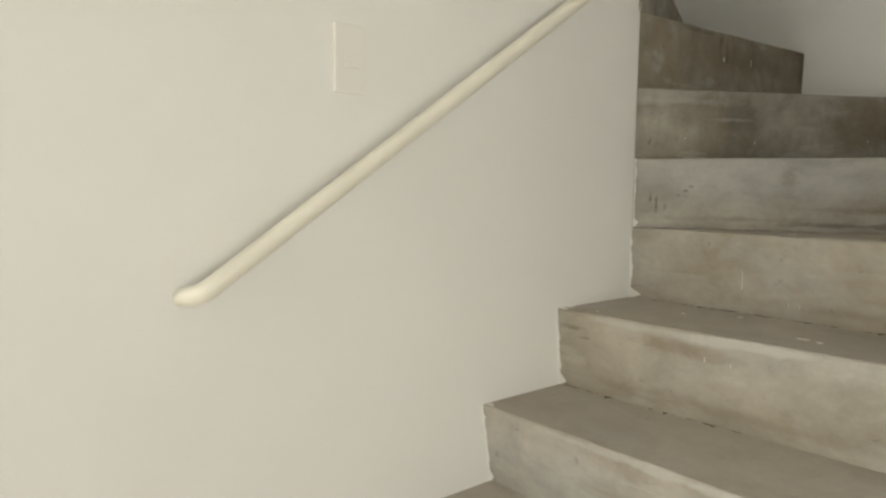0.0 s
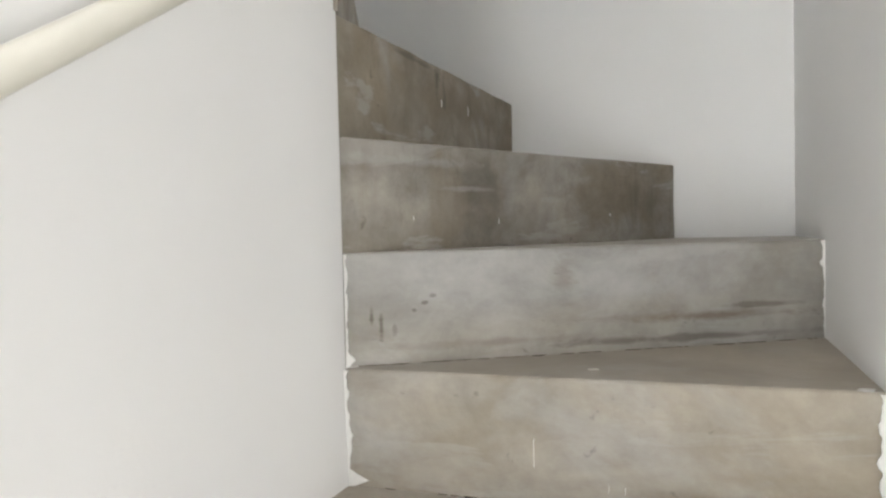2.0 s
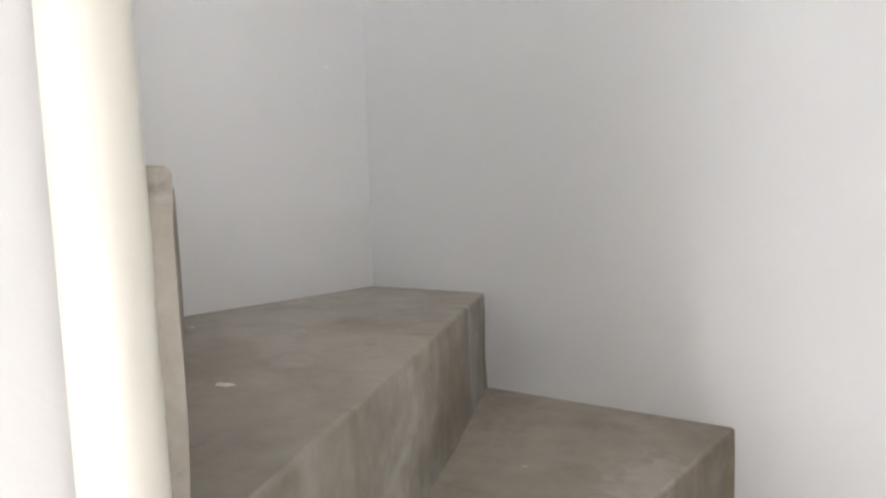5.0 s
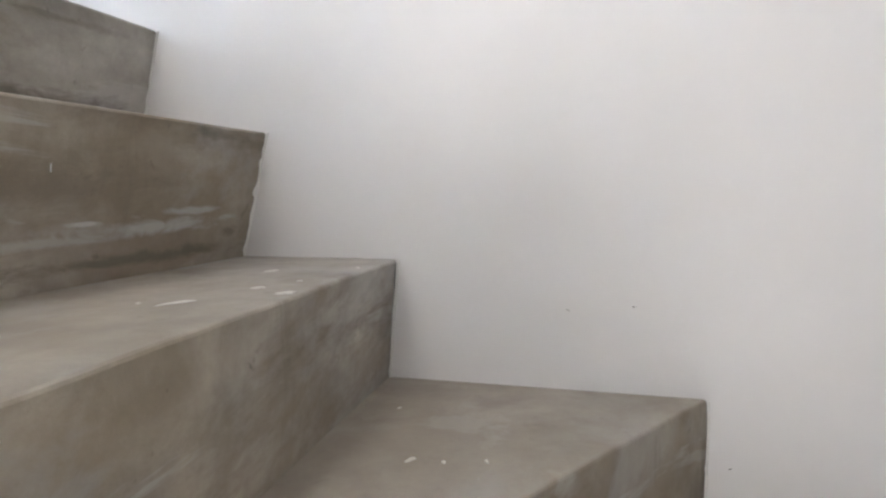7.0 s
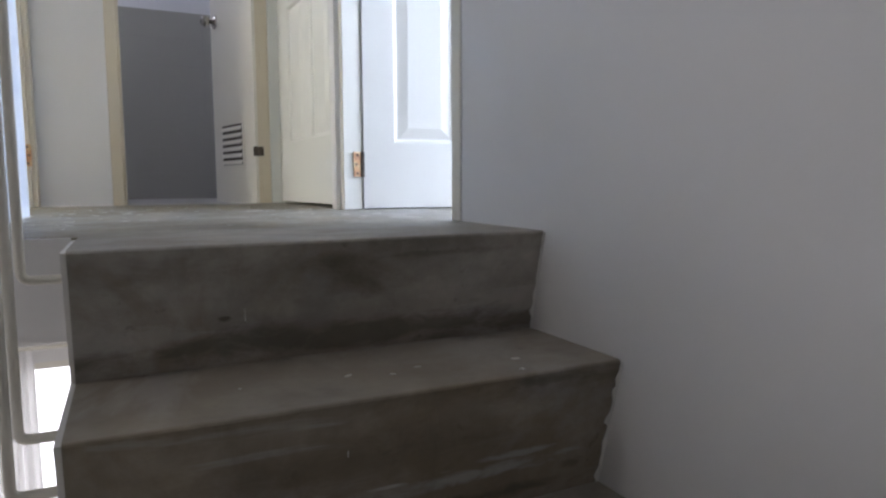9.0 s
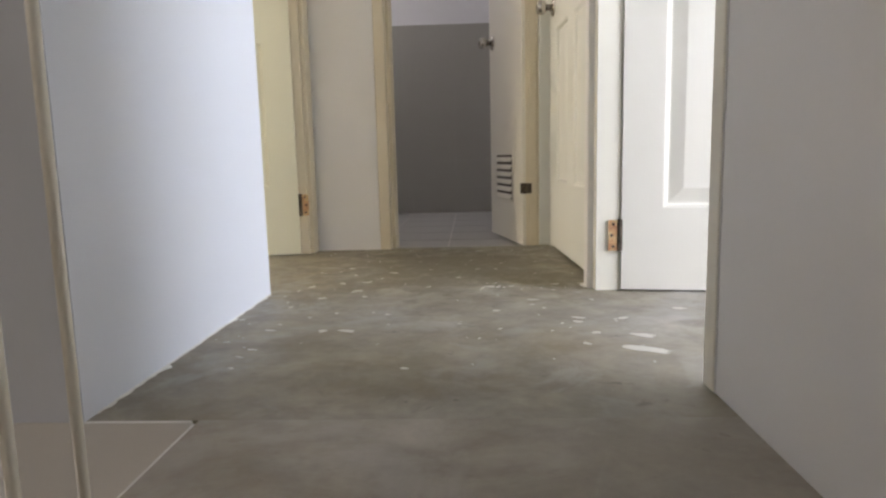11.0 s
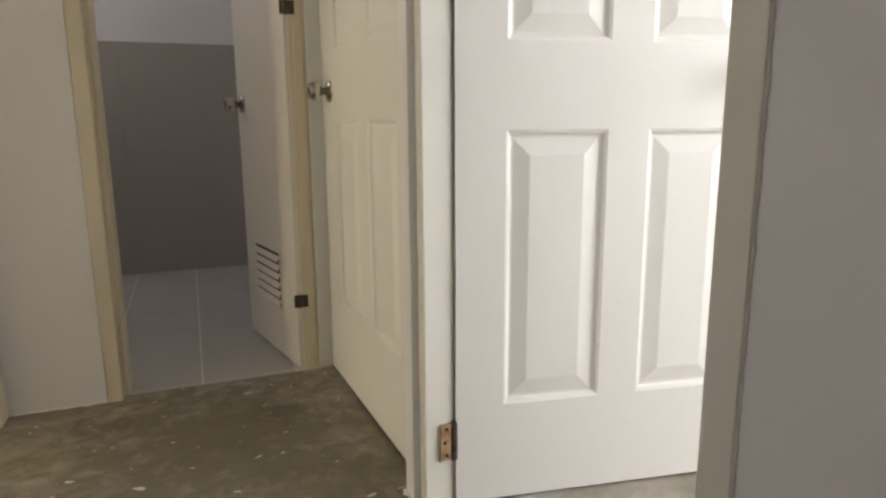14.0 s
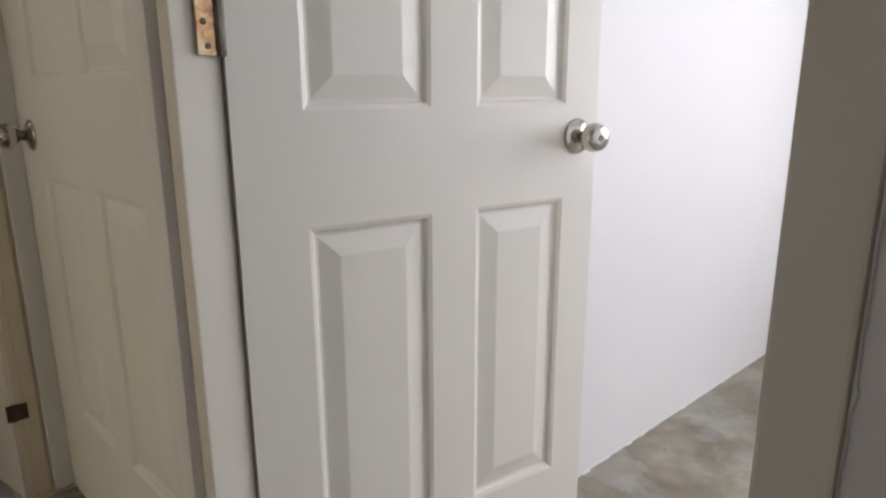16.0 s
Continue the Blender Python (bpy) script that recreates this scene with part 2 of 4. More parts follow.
MARKS_TURN = [
    ((0.40, 0.73, 1.13), (0.15, 0.28, 0.085), BROWN, 0.6), ((0.05, 0.6, 1.36), (0.06, 0.3, 0.04), BROWN, 0.45), ((0.09, 0.16, 1.19), (0.10, 0.2, 0.014), PALE, 0.35), ((0.15, 0.27, 1.14), (0.05, 0.1, 0.006), PALE, 0.35), ((0.27, 0.50, 1.12), (0.04, 0.08, 0.008), PALE, 0.3),
    ((0.03, 0.42, 1.40), (0.03, 0.012, 0.035), DARK, 0.5), ((0.03, 0.455, 1.385), (0.03, 0.010, 0.05), DARK, 0.45), ((0.025, 0.30, 1.425), (0.03, 0.08, 0.006), DARK, 0.5), ((0.04, 0.62, 1.36), (0.03, 0.012, 0.05), BROWN, 0.5), ((0.045, 0.75, 1.30), (0.03, 0.015, 0.06), BROWN, 0.5), ((-0.35, 0.20, 1.70), (0.3, 0.2, 0.016), DARK, 0.45), ((-0.45, 0.27, 1.79), (0.08, 0.1, 0.03), BROWN, 0.5), ((-0.2, 0.5, 1.50), (0.2, 0.3, 0.03), BROWN, 0.4)]
MARKS_UP = [
    ((-0.42, -0.536, 2.298), (0.62, 0.06, 0.028), DARK, 0.6), ((-0.34, -0.52, 2.36), (0.030, 0.06, 0.06), (0.30, 0.285, 0.26), 0.6), ((-0.20, -0.51, 2.345), (0.010, 0.04, 0.005), DARK, 0.8), ((-0.55, -0.51, 2.43), (0.15, 0.05, 0.008), DARK, 0.4),
    ((-0.52, -0.335, 2.118), (0.20, 0.06, 0.012), PALE, 0.8), ((-0.60, -0.33, 2.138), (0.09, 0.06, 0.006), PALE, 0.75), ((-0.33, -0.335, 2.108), (0.16, 0.06, 0.008), PALE, 0.65), ((-0.385, -0.33, 2.128), (0.03, 0.06, 0.004), (0.6, 0.59, 0.57), 0.9), ((-0.69, -0.33, 2.125), (0.035, 0.06, 0.007), PALE, 0.7),
    ((-0.45, -0.335, 2.075), (0.3, 0.06, 0.012), DARK, 0.6), ((-0.32, -0.31, 2.18), (0.2, 0.06, 0.045), BROWN, 0.6), ((-0.62, -0.3, 2.255), (0.08, 0.05, 0.010), DARK, 0.5), ((-0.70, -0.32, 2.10), (0.03, 0.05, 0.012), DARK, 0.5),
    ((-0.35, -0.05, 1.93), (0.2, 0.08, 0.05), BROWN, 0.4), ((-0.04, -0.03, 1.97), (0.05, 0.05, 0.07), (0.36, 0.345, 0.32), 0.5), ((-0.12, -0.04, 1.885), (0.10, 0.05, 0.02), DARK, 0.5), ((-0.72, -0.05, 1.95), (0.03, 0.05, 0.06), DARK, 0.35)]
STEP = cement("stair_cement", (0.385, 0.366, 0.333), (0.305, 0.285, 0.252), (0.6, 0.6, 1.7), 0.3, 0.25, smear=0.25, marks=MARKS_LOW, cloud=0.2, dust_toplight=0.5)
STEP_GREY = cement("stair_cement_grey", (0.38, 0.371, 0.35), (0.315, 0.304, 0.284), (0.55, 0.55, 1.7), 0.3, 0.25, smear=0.3, marks=MARKS_WINDER, cloud=0.2, dust_toplight=0.75)
STEP_TURN = cement("stair_cement_brown", (0.355, 0.33, 0.29), (0.225, 0.203, 0.168), (0.8, 0.8, 1.2), 0.3, 0.5, smear=0.4, marks=MARKS_TURN, cloud=0.4, dust_toplight=0.5, drips=0.42)
STEP_UP = cement("stair_cement_streaked", (0.385, 0.362, 0.322), (0.215, 0.195, 0.162), (0.6, 0.6, 1.7), 0.3, 0.75, smear=0.45, marks=MARKS_UP, cloud=0.38, dust_toplight=0.4, drips=0.25)
# the floor's first, large mark paints the shade at the hall's far end
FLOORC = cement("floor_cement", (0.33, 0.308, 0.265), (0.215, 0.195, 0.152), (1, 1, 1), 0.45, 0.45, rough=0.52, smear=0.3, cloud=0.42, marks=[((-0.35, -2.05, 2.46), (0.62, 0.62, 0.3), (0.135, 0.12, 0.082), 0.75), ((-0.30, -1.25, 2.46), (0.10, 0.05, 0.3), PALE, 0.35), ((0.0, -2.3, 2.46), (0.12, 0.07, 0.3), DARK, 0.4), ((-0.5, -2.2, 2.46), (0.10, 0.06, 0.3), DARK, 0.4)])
TILE = paint("wall_tile_glaze", (0.41, 0.397, 0.36), 0.25, 0.05, 0.03)
GROUTF = paint("pale_grout", (0.84, 0.82, 0.80), 0.8, 0.3, 0.04)
TILEF = paint("floor_tile_glaze", (0.53, 0.52, 0.505), 0.28, 0.05, 0.03)
GROUT = paint("tile_grout", (0.40, 0.385, 0.37), 0.8, 0.4, 0.05)

steel_mat, _n, _l, _b = material("brushed_steel", 0.28, 1.0)
_b.inputs["Base Color"].default_value = (0.54, 0.51, 0.47, 1)
_l.new(ramp(_n, _l, noise_tex(_n, _l, coords(_n, _l, (1, 1, 8)), 60, 3), [(0.3, (0.09,) * 3), (0.7, (0.19,) * 3)]), _b.inputs["Roughness"])
brass_mat, _n, _l, _b = material("rusty_brass_hinge", 0.45, 0.8)
_l.new(ramp(_n, _l, noise_tex(_n, _l, coords(_n, _l), 55, 5, 0.7), [(0.32, (0.34, 0.15, 0.10)), (0.48, (0.60, 0.36, 0.20)), (0.66, (0.68, 0.60, 0.36))]), _b.inputs["Base Color"])
dark_mat, _n, _l, _b = material("dark_hinge_metal_slot_shade", 0.5, 0.6)
_l.new(ramp(_n, _l, noise_tex(_n, _l, coords(_n, _l), 40, 4), [(0.3, (0.05, 0.04, 0.03)), (0.7, (0.16, 0.13, 0.1))]), _b.inputs["Base Color"])

# ---- building blocks ----


def mesh_from(name, bm, mat, smooth=False):
    bmesh.ops.recalc_face_normals(bm, faces=bm.faces)
    me = bpy.data.meshes.new(name)
    bm.to_mesh(me)
    bm.free()
    me.materials.append(mat)
    if smooth:
        for p in me.polygons:
            p.use_smooth = True
    return me


def part(name, bm, mat, parent=None, label="", smooth=False):
    ob = new(name, mesh_from(name, bm, mat, smooth))
    if parent:
        ob.parent = parent
    if label:
        ob["label"] = label
    return ob


def add_box(bm, x0, x1, y0, y1, z0, z1):
    m = Matrix.LocRotScale(((x0 + x1) / 2, (y0 + y1) / 2, (z0 + z1) / 2), None, (abs(x1 - x0), abs(y1 - y0), abs(z1 - z0)))
    return bmesh.ops.create_cube(bm, size=1, matrix=m)["verts"]


def boxes(name, mat, *list_of, parent=None, label="", bevel=0.0):
    bm = bmesh.new()
    for b in list_of:
        add_box(bm, *b)
    if bevel:
        bmesh.ops.bevel(bm, geom=bm.edges[:], offset=bevel, segments=2, affect="EDGES", profile=0.6)
    return part(name, bm, mat, parent, label)


def structure(ob, label, category):
    return tagged(ob, label, category, kind="structure")


def tube(bm, pts, radius, sides=14):
    """A round bar along a line of places."""
    rings = []
    pts = [Vector(p) for p in pts]
    for i, p in enumerate(pts):
        d = (pts[min(i + 1, len(pts) - 1)] - pts[max(i - 1, 0)]).normalized()
        q = d.to_track_quat("Z", "Y")
        rings.append([bm.verts.new(p + q @ Vector((radius * math.cos(a), radius * math.sin(a), 0))) for a in [2 * math.pi * k / sides for k in range(sides)]])
    for a, b in zip(rings, rings[1:]):
        # match the rings by the nearest vertex, so that bends do not twist
        off = min(range(sides), key=lambda s: (b[s].co - a[0].co).length)
        for k in range(sides):
            bm.faces.new((a[k], a[(k + 1) % sides], b[(k + 1 + off) % sides], b[(k + off) % sides]))
        b[:] = b[off:] + b[:off]
    bm.faces.new(rings[0][::-1])
    bm.faces.new(rings[-1])


def bend(a, corner, b, r, n=6):
    """A rounded corner between two straight runs."""
    a, c, b = Vector(a), Vector(corner), Vector(b)
    p, q = c + (a - c).normalized() * r, c + (b - c).normalized() * r
    return [((1 - t) ** 2 * p + 2 * t * (1 - t) * c + t * t * q) for t in [k / n for k in range(n + 1)]]


def lathe(bm, profile, m, sides=24):
    """A turned shape: (radius, height) rows round the z axis of m."""
    rings = [[bm.verts.new(m @ Vector((max(r, 1e-4) * math.cos(2 * math.pi * k / sides), max(r, 1e-4) * math.sin(2 * math.pi * k / sides), z))) for k in range(sides)] for r, z in profile]
    for a, b in zip(rings, rings[1:]):
        for k in range(sides):
            bm.faces.new((a[k], a[(k + 1) % sides], b[(k + 1) % sides], b[k]))
    bm.faces.new(rings[0][::-1])
    bm.faces.new(rings[-1])


# ---- plan ----
Z = 2.46            # upper floor
GF = -0.60          # lower floor
SOFFIT = 2.30       # underside of the upper floor
TOP = 4.96          # upper ceiling
XR, YF, XL = 0.82, 0.955, -0.765   # stairwell: first flight's wall, far wall, second flight's wall
YS = -0.735         # edge of the upper slab over the first flight
LEVEL = {-3: GF, -2: -0.40, -1: -0.20, 0: 0.0, 1: 0.2, 2: 0.402, 3: 0.612, 4: 0.82, 5: 1.02, 6: 1.225, 7: 1.438, 8: 1.641, 9: 1.845, 10: 2.05, 11: 2.27, 12: Z}

# ---- walls, floors, ceilings ----
structure(boxes("wall_stair_far", WALL, (-0.885, 0.94, YF, YF + 0.12, GF, TOP)), "white painted wall at the back of the stairwell", "wall")
structure(boxes("wall_stair_right", WALL, (XR, XR + 0.12, -0.26, YF, GF, SOFFIT), (XR, XR + 0.12, YS - 0.12, YF, SOFFIT, 3.5), (XR, XR + 0.12, YS - 0.12, YF, 4.5, TOP), (XR, XR + 0.12, YS - 0.12, -0.68, 3.5, 4.5), (XR, XR + 0.12, -0.2, YF, 3.5, 4.5)), "white painted wall beside the lower flight of stairs", "wall")
structure(boxes("wall_stair_left", WALL, (XL - 0.12, XL, -0.8295, YF, GF, TOP), (XL - 0.12, XL, -2.53, -0.826, Z + 2.13, TOP), (-0.91, -0.712, -1.690, -1.6365, Z, Z + 2.13)), "white painted wall beside the upper flight and the hall", "wall")
structure(boxes("wall_living_front", WALL, (XR + 0.12, 3.2, -0.26, -0.14, GF, SOFFIT)), "white painted wall of the room below", "wall")
structure(boxes("wall_void_front", WALL_UP, (0.29, XR, YS - 0.12, YS + 0.006, SOFFIT, TOP)), "white painted wall above the open well of the stairs", "wall")
structure(boxes("wall_hall_left", WALL_BLUE_LIT, (0.166, 0.29, -1.615, YS + 0.006, Z, TOP), (0.166, 0.29, -2.468, -1.615, Z + 2.13, TOP)), "white painted hall wall with blue daylight put into its colour", "wall")
structure(boxes("wall_hall_end", WALL, (-0.026, 0.32, -2.62, -2.466, Z, TOP), (XL - 0.12, -0.711, -2.67, -2.532, Z, TOP), (-0.711, -0.026, -2.62, -2.50, Z + 2.13, TOP)), "white painted end wall of the hall with the bathroom door", "wall")
structure(boxes("floor_living", FLOORC, (-0.885, 3.2, -3.12, -0.14, GF - 0.12, GF), (-0.885, 0.94, -0.14, 1.075, GF - 0.12, GF)), "bare cement floor of the room below", "floor")
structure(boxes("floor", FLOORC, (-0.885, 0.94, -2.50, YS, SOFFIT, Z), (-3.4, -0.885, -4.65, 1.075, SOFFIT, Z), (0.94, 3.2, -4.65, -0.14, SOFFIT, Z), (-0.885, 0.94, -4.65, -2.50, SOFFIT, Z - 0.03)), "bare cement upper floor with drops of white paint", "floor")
structure(boxes("ceiling", WALL_UP, (-3.52, 3.32, -4.77, 1.075, TOP, TOP + 0.12)), "plain white ceiling upstairs", "ceiling")
structure(boxes("wall_bedroom_partition", WALL, (-3.4, XL - 0.12, -1.745, -1.632, Z, TOP)), "white painted bedroom wall behind the open door", "wall")
structure(boxes("wall_bedroom_back", WALL_UP, (-3.4, -0.885, YF, YF + 0.12, Z, TOP)), "plain white bedroom wall", "wall")
structure(boxes("wall_west", WALL_UP, (-3.52, -3.4, -4.65, -0.95, Z, TOP), (-3.52, -3.4, 0.85, 1.075, Z, TOP), (-3.52, -3.4, -0.95, 0.85, Z, 3.1), (-3.52, -3.4, -0.95, 0.85, 4.4, TOP)), "plain white outer wall with the bedroom window", "wall")
structure(boxes("wall_bath_back", WALL_UP, (-3.4, 3.2, -4.52, -4.372, Z - 0.03, TOP)), "plain painted wall above the bathroom tiles", "wall")
structure(boxes("wall_bath_right", WALL_UP, (XL - 0.12, XL, -4.372, -2.67, Z - 0.03, TOP)), "plain bathroom wall", "wall")
structure(boxes("wall_bath_left", WALL_UP, (0.85, 0.97, -4.372, -2.62, Z - 0.03, 4.1), (0.85, 0.97, -4.372, -2.62, 4.6, TOP), (0.85, 0.97, -4.372, -4.0, 4.1, 4.6), (0.85, 0.97, -3.4, -2.62, 4.1, 4.6)), "plain bathroom wall with tiles", "wall")
structure(boxes("wall_left_room", WALL_UP, (0.97, 3.2, -2.62, -2.50, Z, TOP), (0.32, 0.97, -2.62, -2.50, Z, TOP), (0.94, 3.2, -0.26, -0.14, Z, TOP)), "plain white walls of the second bedroom", "wall")
structure(boxes("wall_east", WALL_UP, (3.2, 3.32, -4.77, -0.14, SOFFIT, 3.1), (3.2, 3.32, -4.77, -0.14, 4.4, TOP), (3.2, 3.32, -4.77, -2.3, 3.1, 4.4), (3.2, 3.32, -1.1, -0.14, 3.1, 4.4), (3.2, 3.32, -3.24, -0.14, GF, 0.1), (3.2, 3.32, -3.24, -0.14, 1.75, SOFFIT), (3.2, 3.32, -3.24, -2.7, 0.1, 1.75), (3.2, 3.32, -0.7, -0.14, 0.1, 1.75)), "plain outer wall with window openings", "wall")
structure(boxes("wall_living_side", WALL, (-1.005, -0.885, -3.24, 1.075, GF, SOFFIT)), "plain wall of the room below", "wall")
# the wall across the room below, with a door and a wide bright window
YB = -3.0
structure(boxes("wall_living_back", WALL, (-0.885, -0.55, YB - 0.12, YB, GF, SOFFIT), (0.82, 1.13, YB - 0.12, YB, GF, SOFFIT), (2.03, 3.2, YB - 0.12, YB, GF, SOFFIT), (1.13, 2.03, YB - 0.12, YB, GF + 2.13, SOFFIT), (-0.55, 0.82, YB - 0.12, YB, 1.72, SOFFIT), (-0.55, 0.82, YB - 0.12, YB, GF, GF + 0.12)), "cream-white wall of the room below with door and window", "wall")

structure(boxes("trim_slab_edge", WALL, (0.010, 0.29, YS, YS + 0.006, SOFFIT, Z - 0.0005)), "white painted edge of the upper floor over the stairs", "trim")
structure(boxes("ceiling_living", WALL, (-0.885, 3.2, -3.0, YS - 0.002, SOFFIT - 0.012, SOFFIT - 0.001)), "plain white ceiling of the room below", "ceiling")

# the wall under the upper flight, which carries the handrail
bm = bmesh.new()
e = 0.004
prof = [(-1.75, GF), (0.005, GF), (0.005, LEVEL[7]), (-0.002, LEVEL[7]), (-0.002, LEVEL[9] - e), (-0.034, LEVEL[9] - e), (-0.022, LEVEL[10] - e), (-0.345, LEVEL[10] - e), (-0.293, LEVEL[11] - e), (-0.548, LEVEL[11] - e), (-0.500, Z - e), (-0.73, Z - e), (-0.73, SOFFIT), (-1.75, SOFFIT)]
a = [bm.verts.new((0.008, y, z)) for y, z in prof]
b = [bm.verts.new((-0.08, y, z)) for y, z in prof]
bmesh.ops.triangulate(bm, faces=[bm.faces.new(a), bm.faces.new(b[::-1])])
for i in range(len(a)):
    j = (i + 1) % len(a)
    bm.faces.new((a[i], b[i], b[j], a[j]))
structure(part("wall_handrail", bm, WALL), "white painted wall under the stairs with handrail and switch", "wall")

# ---- stairs ----
# each riser: the nose at the pivot side, the nose at the outer wall, and how far the foot lies behind the nose at both ends
RISER = {
    -2: ((0.0, -1.72), (XR, -1.70), 0.02, 0.02), -1: ((0.0, -1.43), (XR, -1.41), 0.02, 0.02), 0: ((0.0, -1.14), (XR, -1.11), 0.02, 0.02),
    1: ((0.0, -0.85), (XR, -0.81), 0.02, 0.02), 2: ((0.0, -0.575), (XR, -0.53), 0.034, 0.03), 3: ((0.0, -0.312), (XR, -0.24), 0.022, 0.02),
    4: ((0.0, 0.0), (XR, 0.055), 0.01, 0.01), 5: ((0.0, 0.004), (XR, 0.525), 0.0, 0.0), 6: ((0.0, 0.008), (0.519, YF), 0.0, 0.0),
    7: ((0.004, 0.010), (0.056, YF), 0.0, 0.0), 8: ((0.013, 0.004), (-0.441, YF), 0.0, 0.0), 9: ((0.021, -0.0065), (XL, 0.453), 0.0, 0.0),
    10: ((0.012, -0.018), (XL, -0.045), 0.012, 0.018), 11: ((0.0, -0.288), (XL, -0.285), 0.048, 0.054), 12: ((0.0, -0.488), (XL, -0.501), 0.046, 0.042)}


def step_block(k, outline):
    """One cement step: an uneven rounded nose and riser, and a flat tread closed by the outline behind it."""
    (lx, ly), (rx, ry), fl, fr = RISER[k]
    L, R = Vector((lx, ly, 0)), Vector((rx, ry, 0))
    along = (R - L).normalized()
    back = Vector((-along.y, along.x, 0))
    R = R + along * (0.03 if k > 3 else 0.0)
    bm = bmesh.new()
    n, top, foot = 44, LEVEL[k], LEVEL[k - 1] - (0.001 if k in (8, 9) else 0.02)
    rows = []
    for i in range(n + 1):
        t = i / n
        p = L.lerp(R, t)
        lean = fl + (fr - fl) * t
        wob = 0.0035 * (noise.noise(p * 9 + Vector((k * 3.7, 0, 0)))) + 0.002 * noise.noise(p * 33)
        chip = max(0.0, noise.noise(p * 14 + Vector((0, k * 5.1, 2))) - 0.45) * 0.012
        row = [bm.verts.new(p + back * 0.016 + Vector((0, 0, top)))]
        r = 0.006 + chip
        for a in (75, 45, 15):
            s = radians(a)
            row.append(bm.verts.new(p + back * (r * (1 - math.cos(s)) + wob) + Vector((0, 0, top - r * (1 - math.sin(s))))))
        m = 8
        for j in range(1, m + 1):
            f = j / m
            z = top - r + (foot - top + r) * f
            w = wob * (1 - f) + 0.004 * noise.noise(Vector((p.x * 5, p.y * 5, z * 9 + k)))
            row.append(bm.verts.new(p + back * (lean * f + w) + Vector((0, 0, z))))
        rows.append(row)
    for a, b in zip(rows, rows[1:]):
        for j in range(len(a) - 1):
            bm.faces.new((a[j], a[j + 1], b[j + 1], b[j]))
    rest = [bm.verts.new((x, y, top)) for x, y in outline]
    low = [bm.verts.new((x, y, foot)) for x, y in outline]
    bm.faces.new([r[0] for r in rows] + rest)
    bm.faces.new([r[-1] for r in rows][::-1] + low[::-1])
    left, right = rows[0], rows[-1]
    bm.faces.new([*left, low[-1], rest[-1]])
    bm.faces.new([*right[::-1], rest[0], low[0]])
    for i in range(len(rest) - 1):
        bm.faces.new((rest[i], rest[i + 1], low[i + 1], low[i]))
    return bm


stairs = new("staircase")
tagged(stairs, "bare stained cement winder staircase between white walls", "staircase")
w = 0.02  # the steps run a little into the walls
OUT = {
    -2: [(XR, -1.37), (0, -1.39)], -1: [(XR, -1.07), (0, -1.10)], 0: [(XR, -0.77), (0, -0.81)],
    1: [(XR, -0.48), (0, -0.52)], 2: [(XR, -0.20), (0, -0.27)], 3: [(XR + w, 0.10), (0, 0.03)],
    4: [(XR + w, 0.57), (0, 0.03)], 5: [(XR + w, YF + w), (0.51, YF + w), (-0.01, 0.04)], 6: [(0.04, YF + w), (-0.02, 0.04)],
    7: [(-0.45, YF + w), (-0.04, 0.04)], 8: [(XL - w, YF + w), (XL - w, 0.43), (-0.05, -0.03)], 9: [(XL - w, -0.09), (-0.03, -0.07), (0.005, -0.028)],
    10: [(XL - w, -0.36), (0, -0.36), (0.0, -0.045)], 11: [(XL - w, -0.56), (0, -0.55)], 12: [(XL - w, YS), (0, YS)]}
for k in range(-2, 13):
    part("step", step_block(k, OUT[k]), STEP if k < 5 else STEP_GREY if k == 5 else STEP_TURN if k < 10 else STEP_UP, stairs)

# ---- doors ----


def panel_leaf(width, height, thick, panels):
    """A moulded door leaf, hinge edge on x = 0, front on y = 0, with raised panels on both faces."""
    bm = bmesh.new()
    xs = sorted({0, width, *[v for p in panels for v in (p[0], p[1])]})
    zs = sorted({0, height, *[v for p in panels for v in (p[2], p[3])]})
    inside = lambda x, z: any(p[0] < x < p[1] and p[2] < z < p[3] for p in panels)
    both = {}
    for y, s in ((0, 1), (-thick, -1)):
        grid = both[y] = {(x, z): bm.verts.new((x, y, z)) for x in xs for z in zs}
        for x0, x1 in zip(xs, xs[1:]):
            for z0, z1 in zip(zs, zs[1:]):
                if not inside((x0 + x1) / 2, (z0 + z1) / 2):
                    bm.faces.new([grid[q] for q in ((x0, z0), (x1, z0), (x1, z1), (x0, z1))])
        for x0, x1, z0, z1 in panels:
            ring = None
            for inset, depth in ((0, 0), (0.007, 0.003), (0.011, 0.010), (0.016, 0.0105), (0.048, 0.003), (0.051, 0.0025)):
                pts = ((x0 + inset, z0 + inset), (x1 - inset, z0 + inset), (x1 - inset, z1 - inset), (x0 + inset, z1 - inset))
                nxt = [grid[q] for q in pts] if ring is None else [bm.verts.new((x, y - s * depth, z)) for x, z in pts]
                if ring:
                    for i in range(4):
                        bm.faces.new((ring[i], ring[(i + 1) % 4], nxt[(i + 1) % 4], nxt[i]))
                ring = nxt
            bm.faces.new(ring)
    edges = [[(x, z) for x in xs for z in (0,)], [(x, height) for x in xs], [(0, z) for z in zs], [(width, z) for z in zs]]
    for line in edges:
        for a, b in zip(line, line[1:]):
            bm.faces.new((both[0][a], both[0][b], both[-thick][b], both[-thick][a]))
    return bm


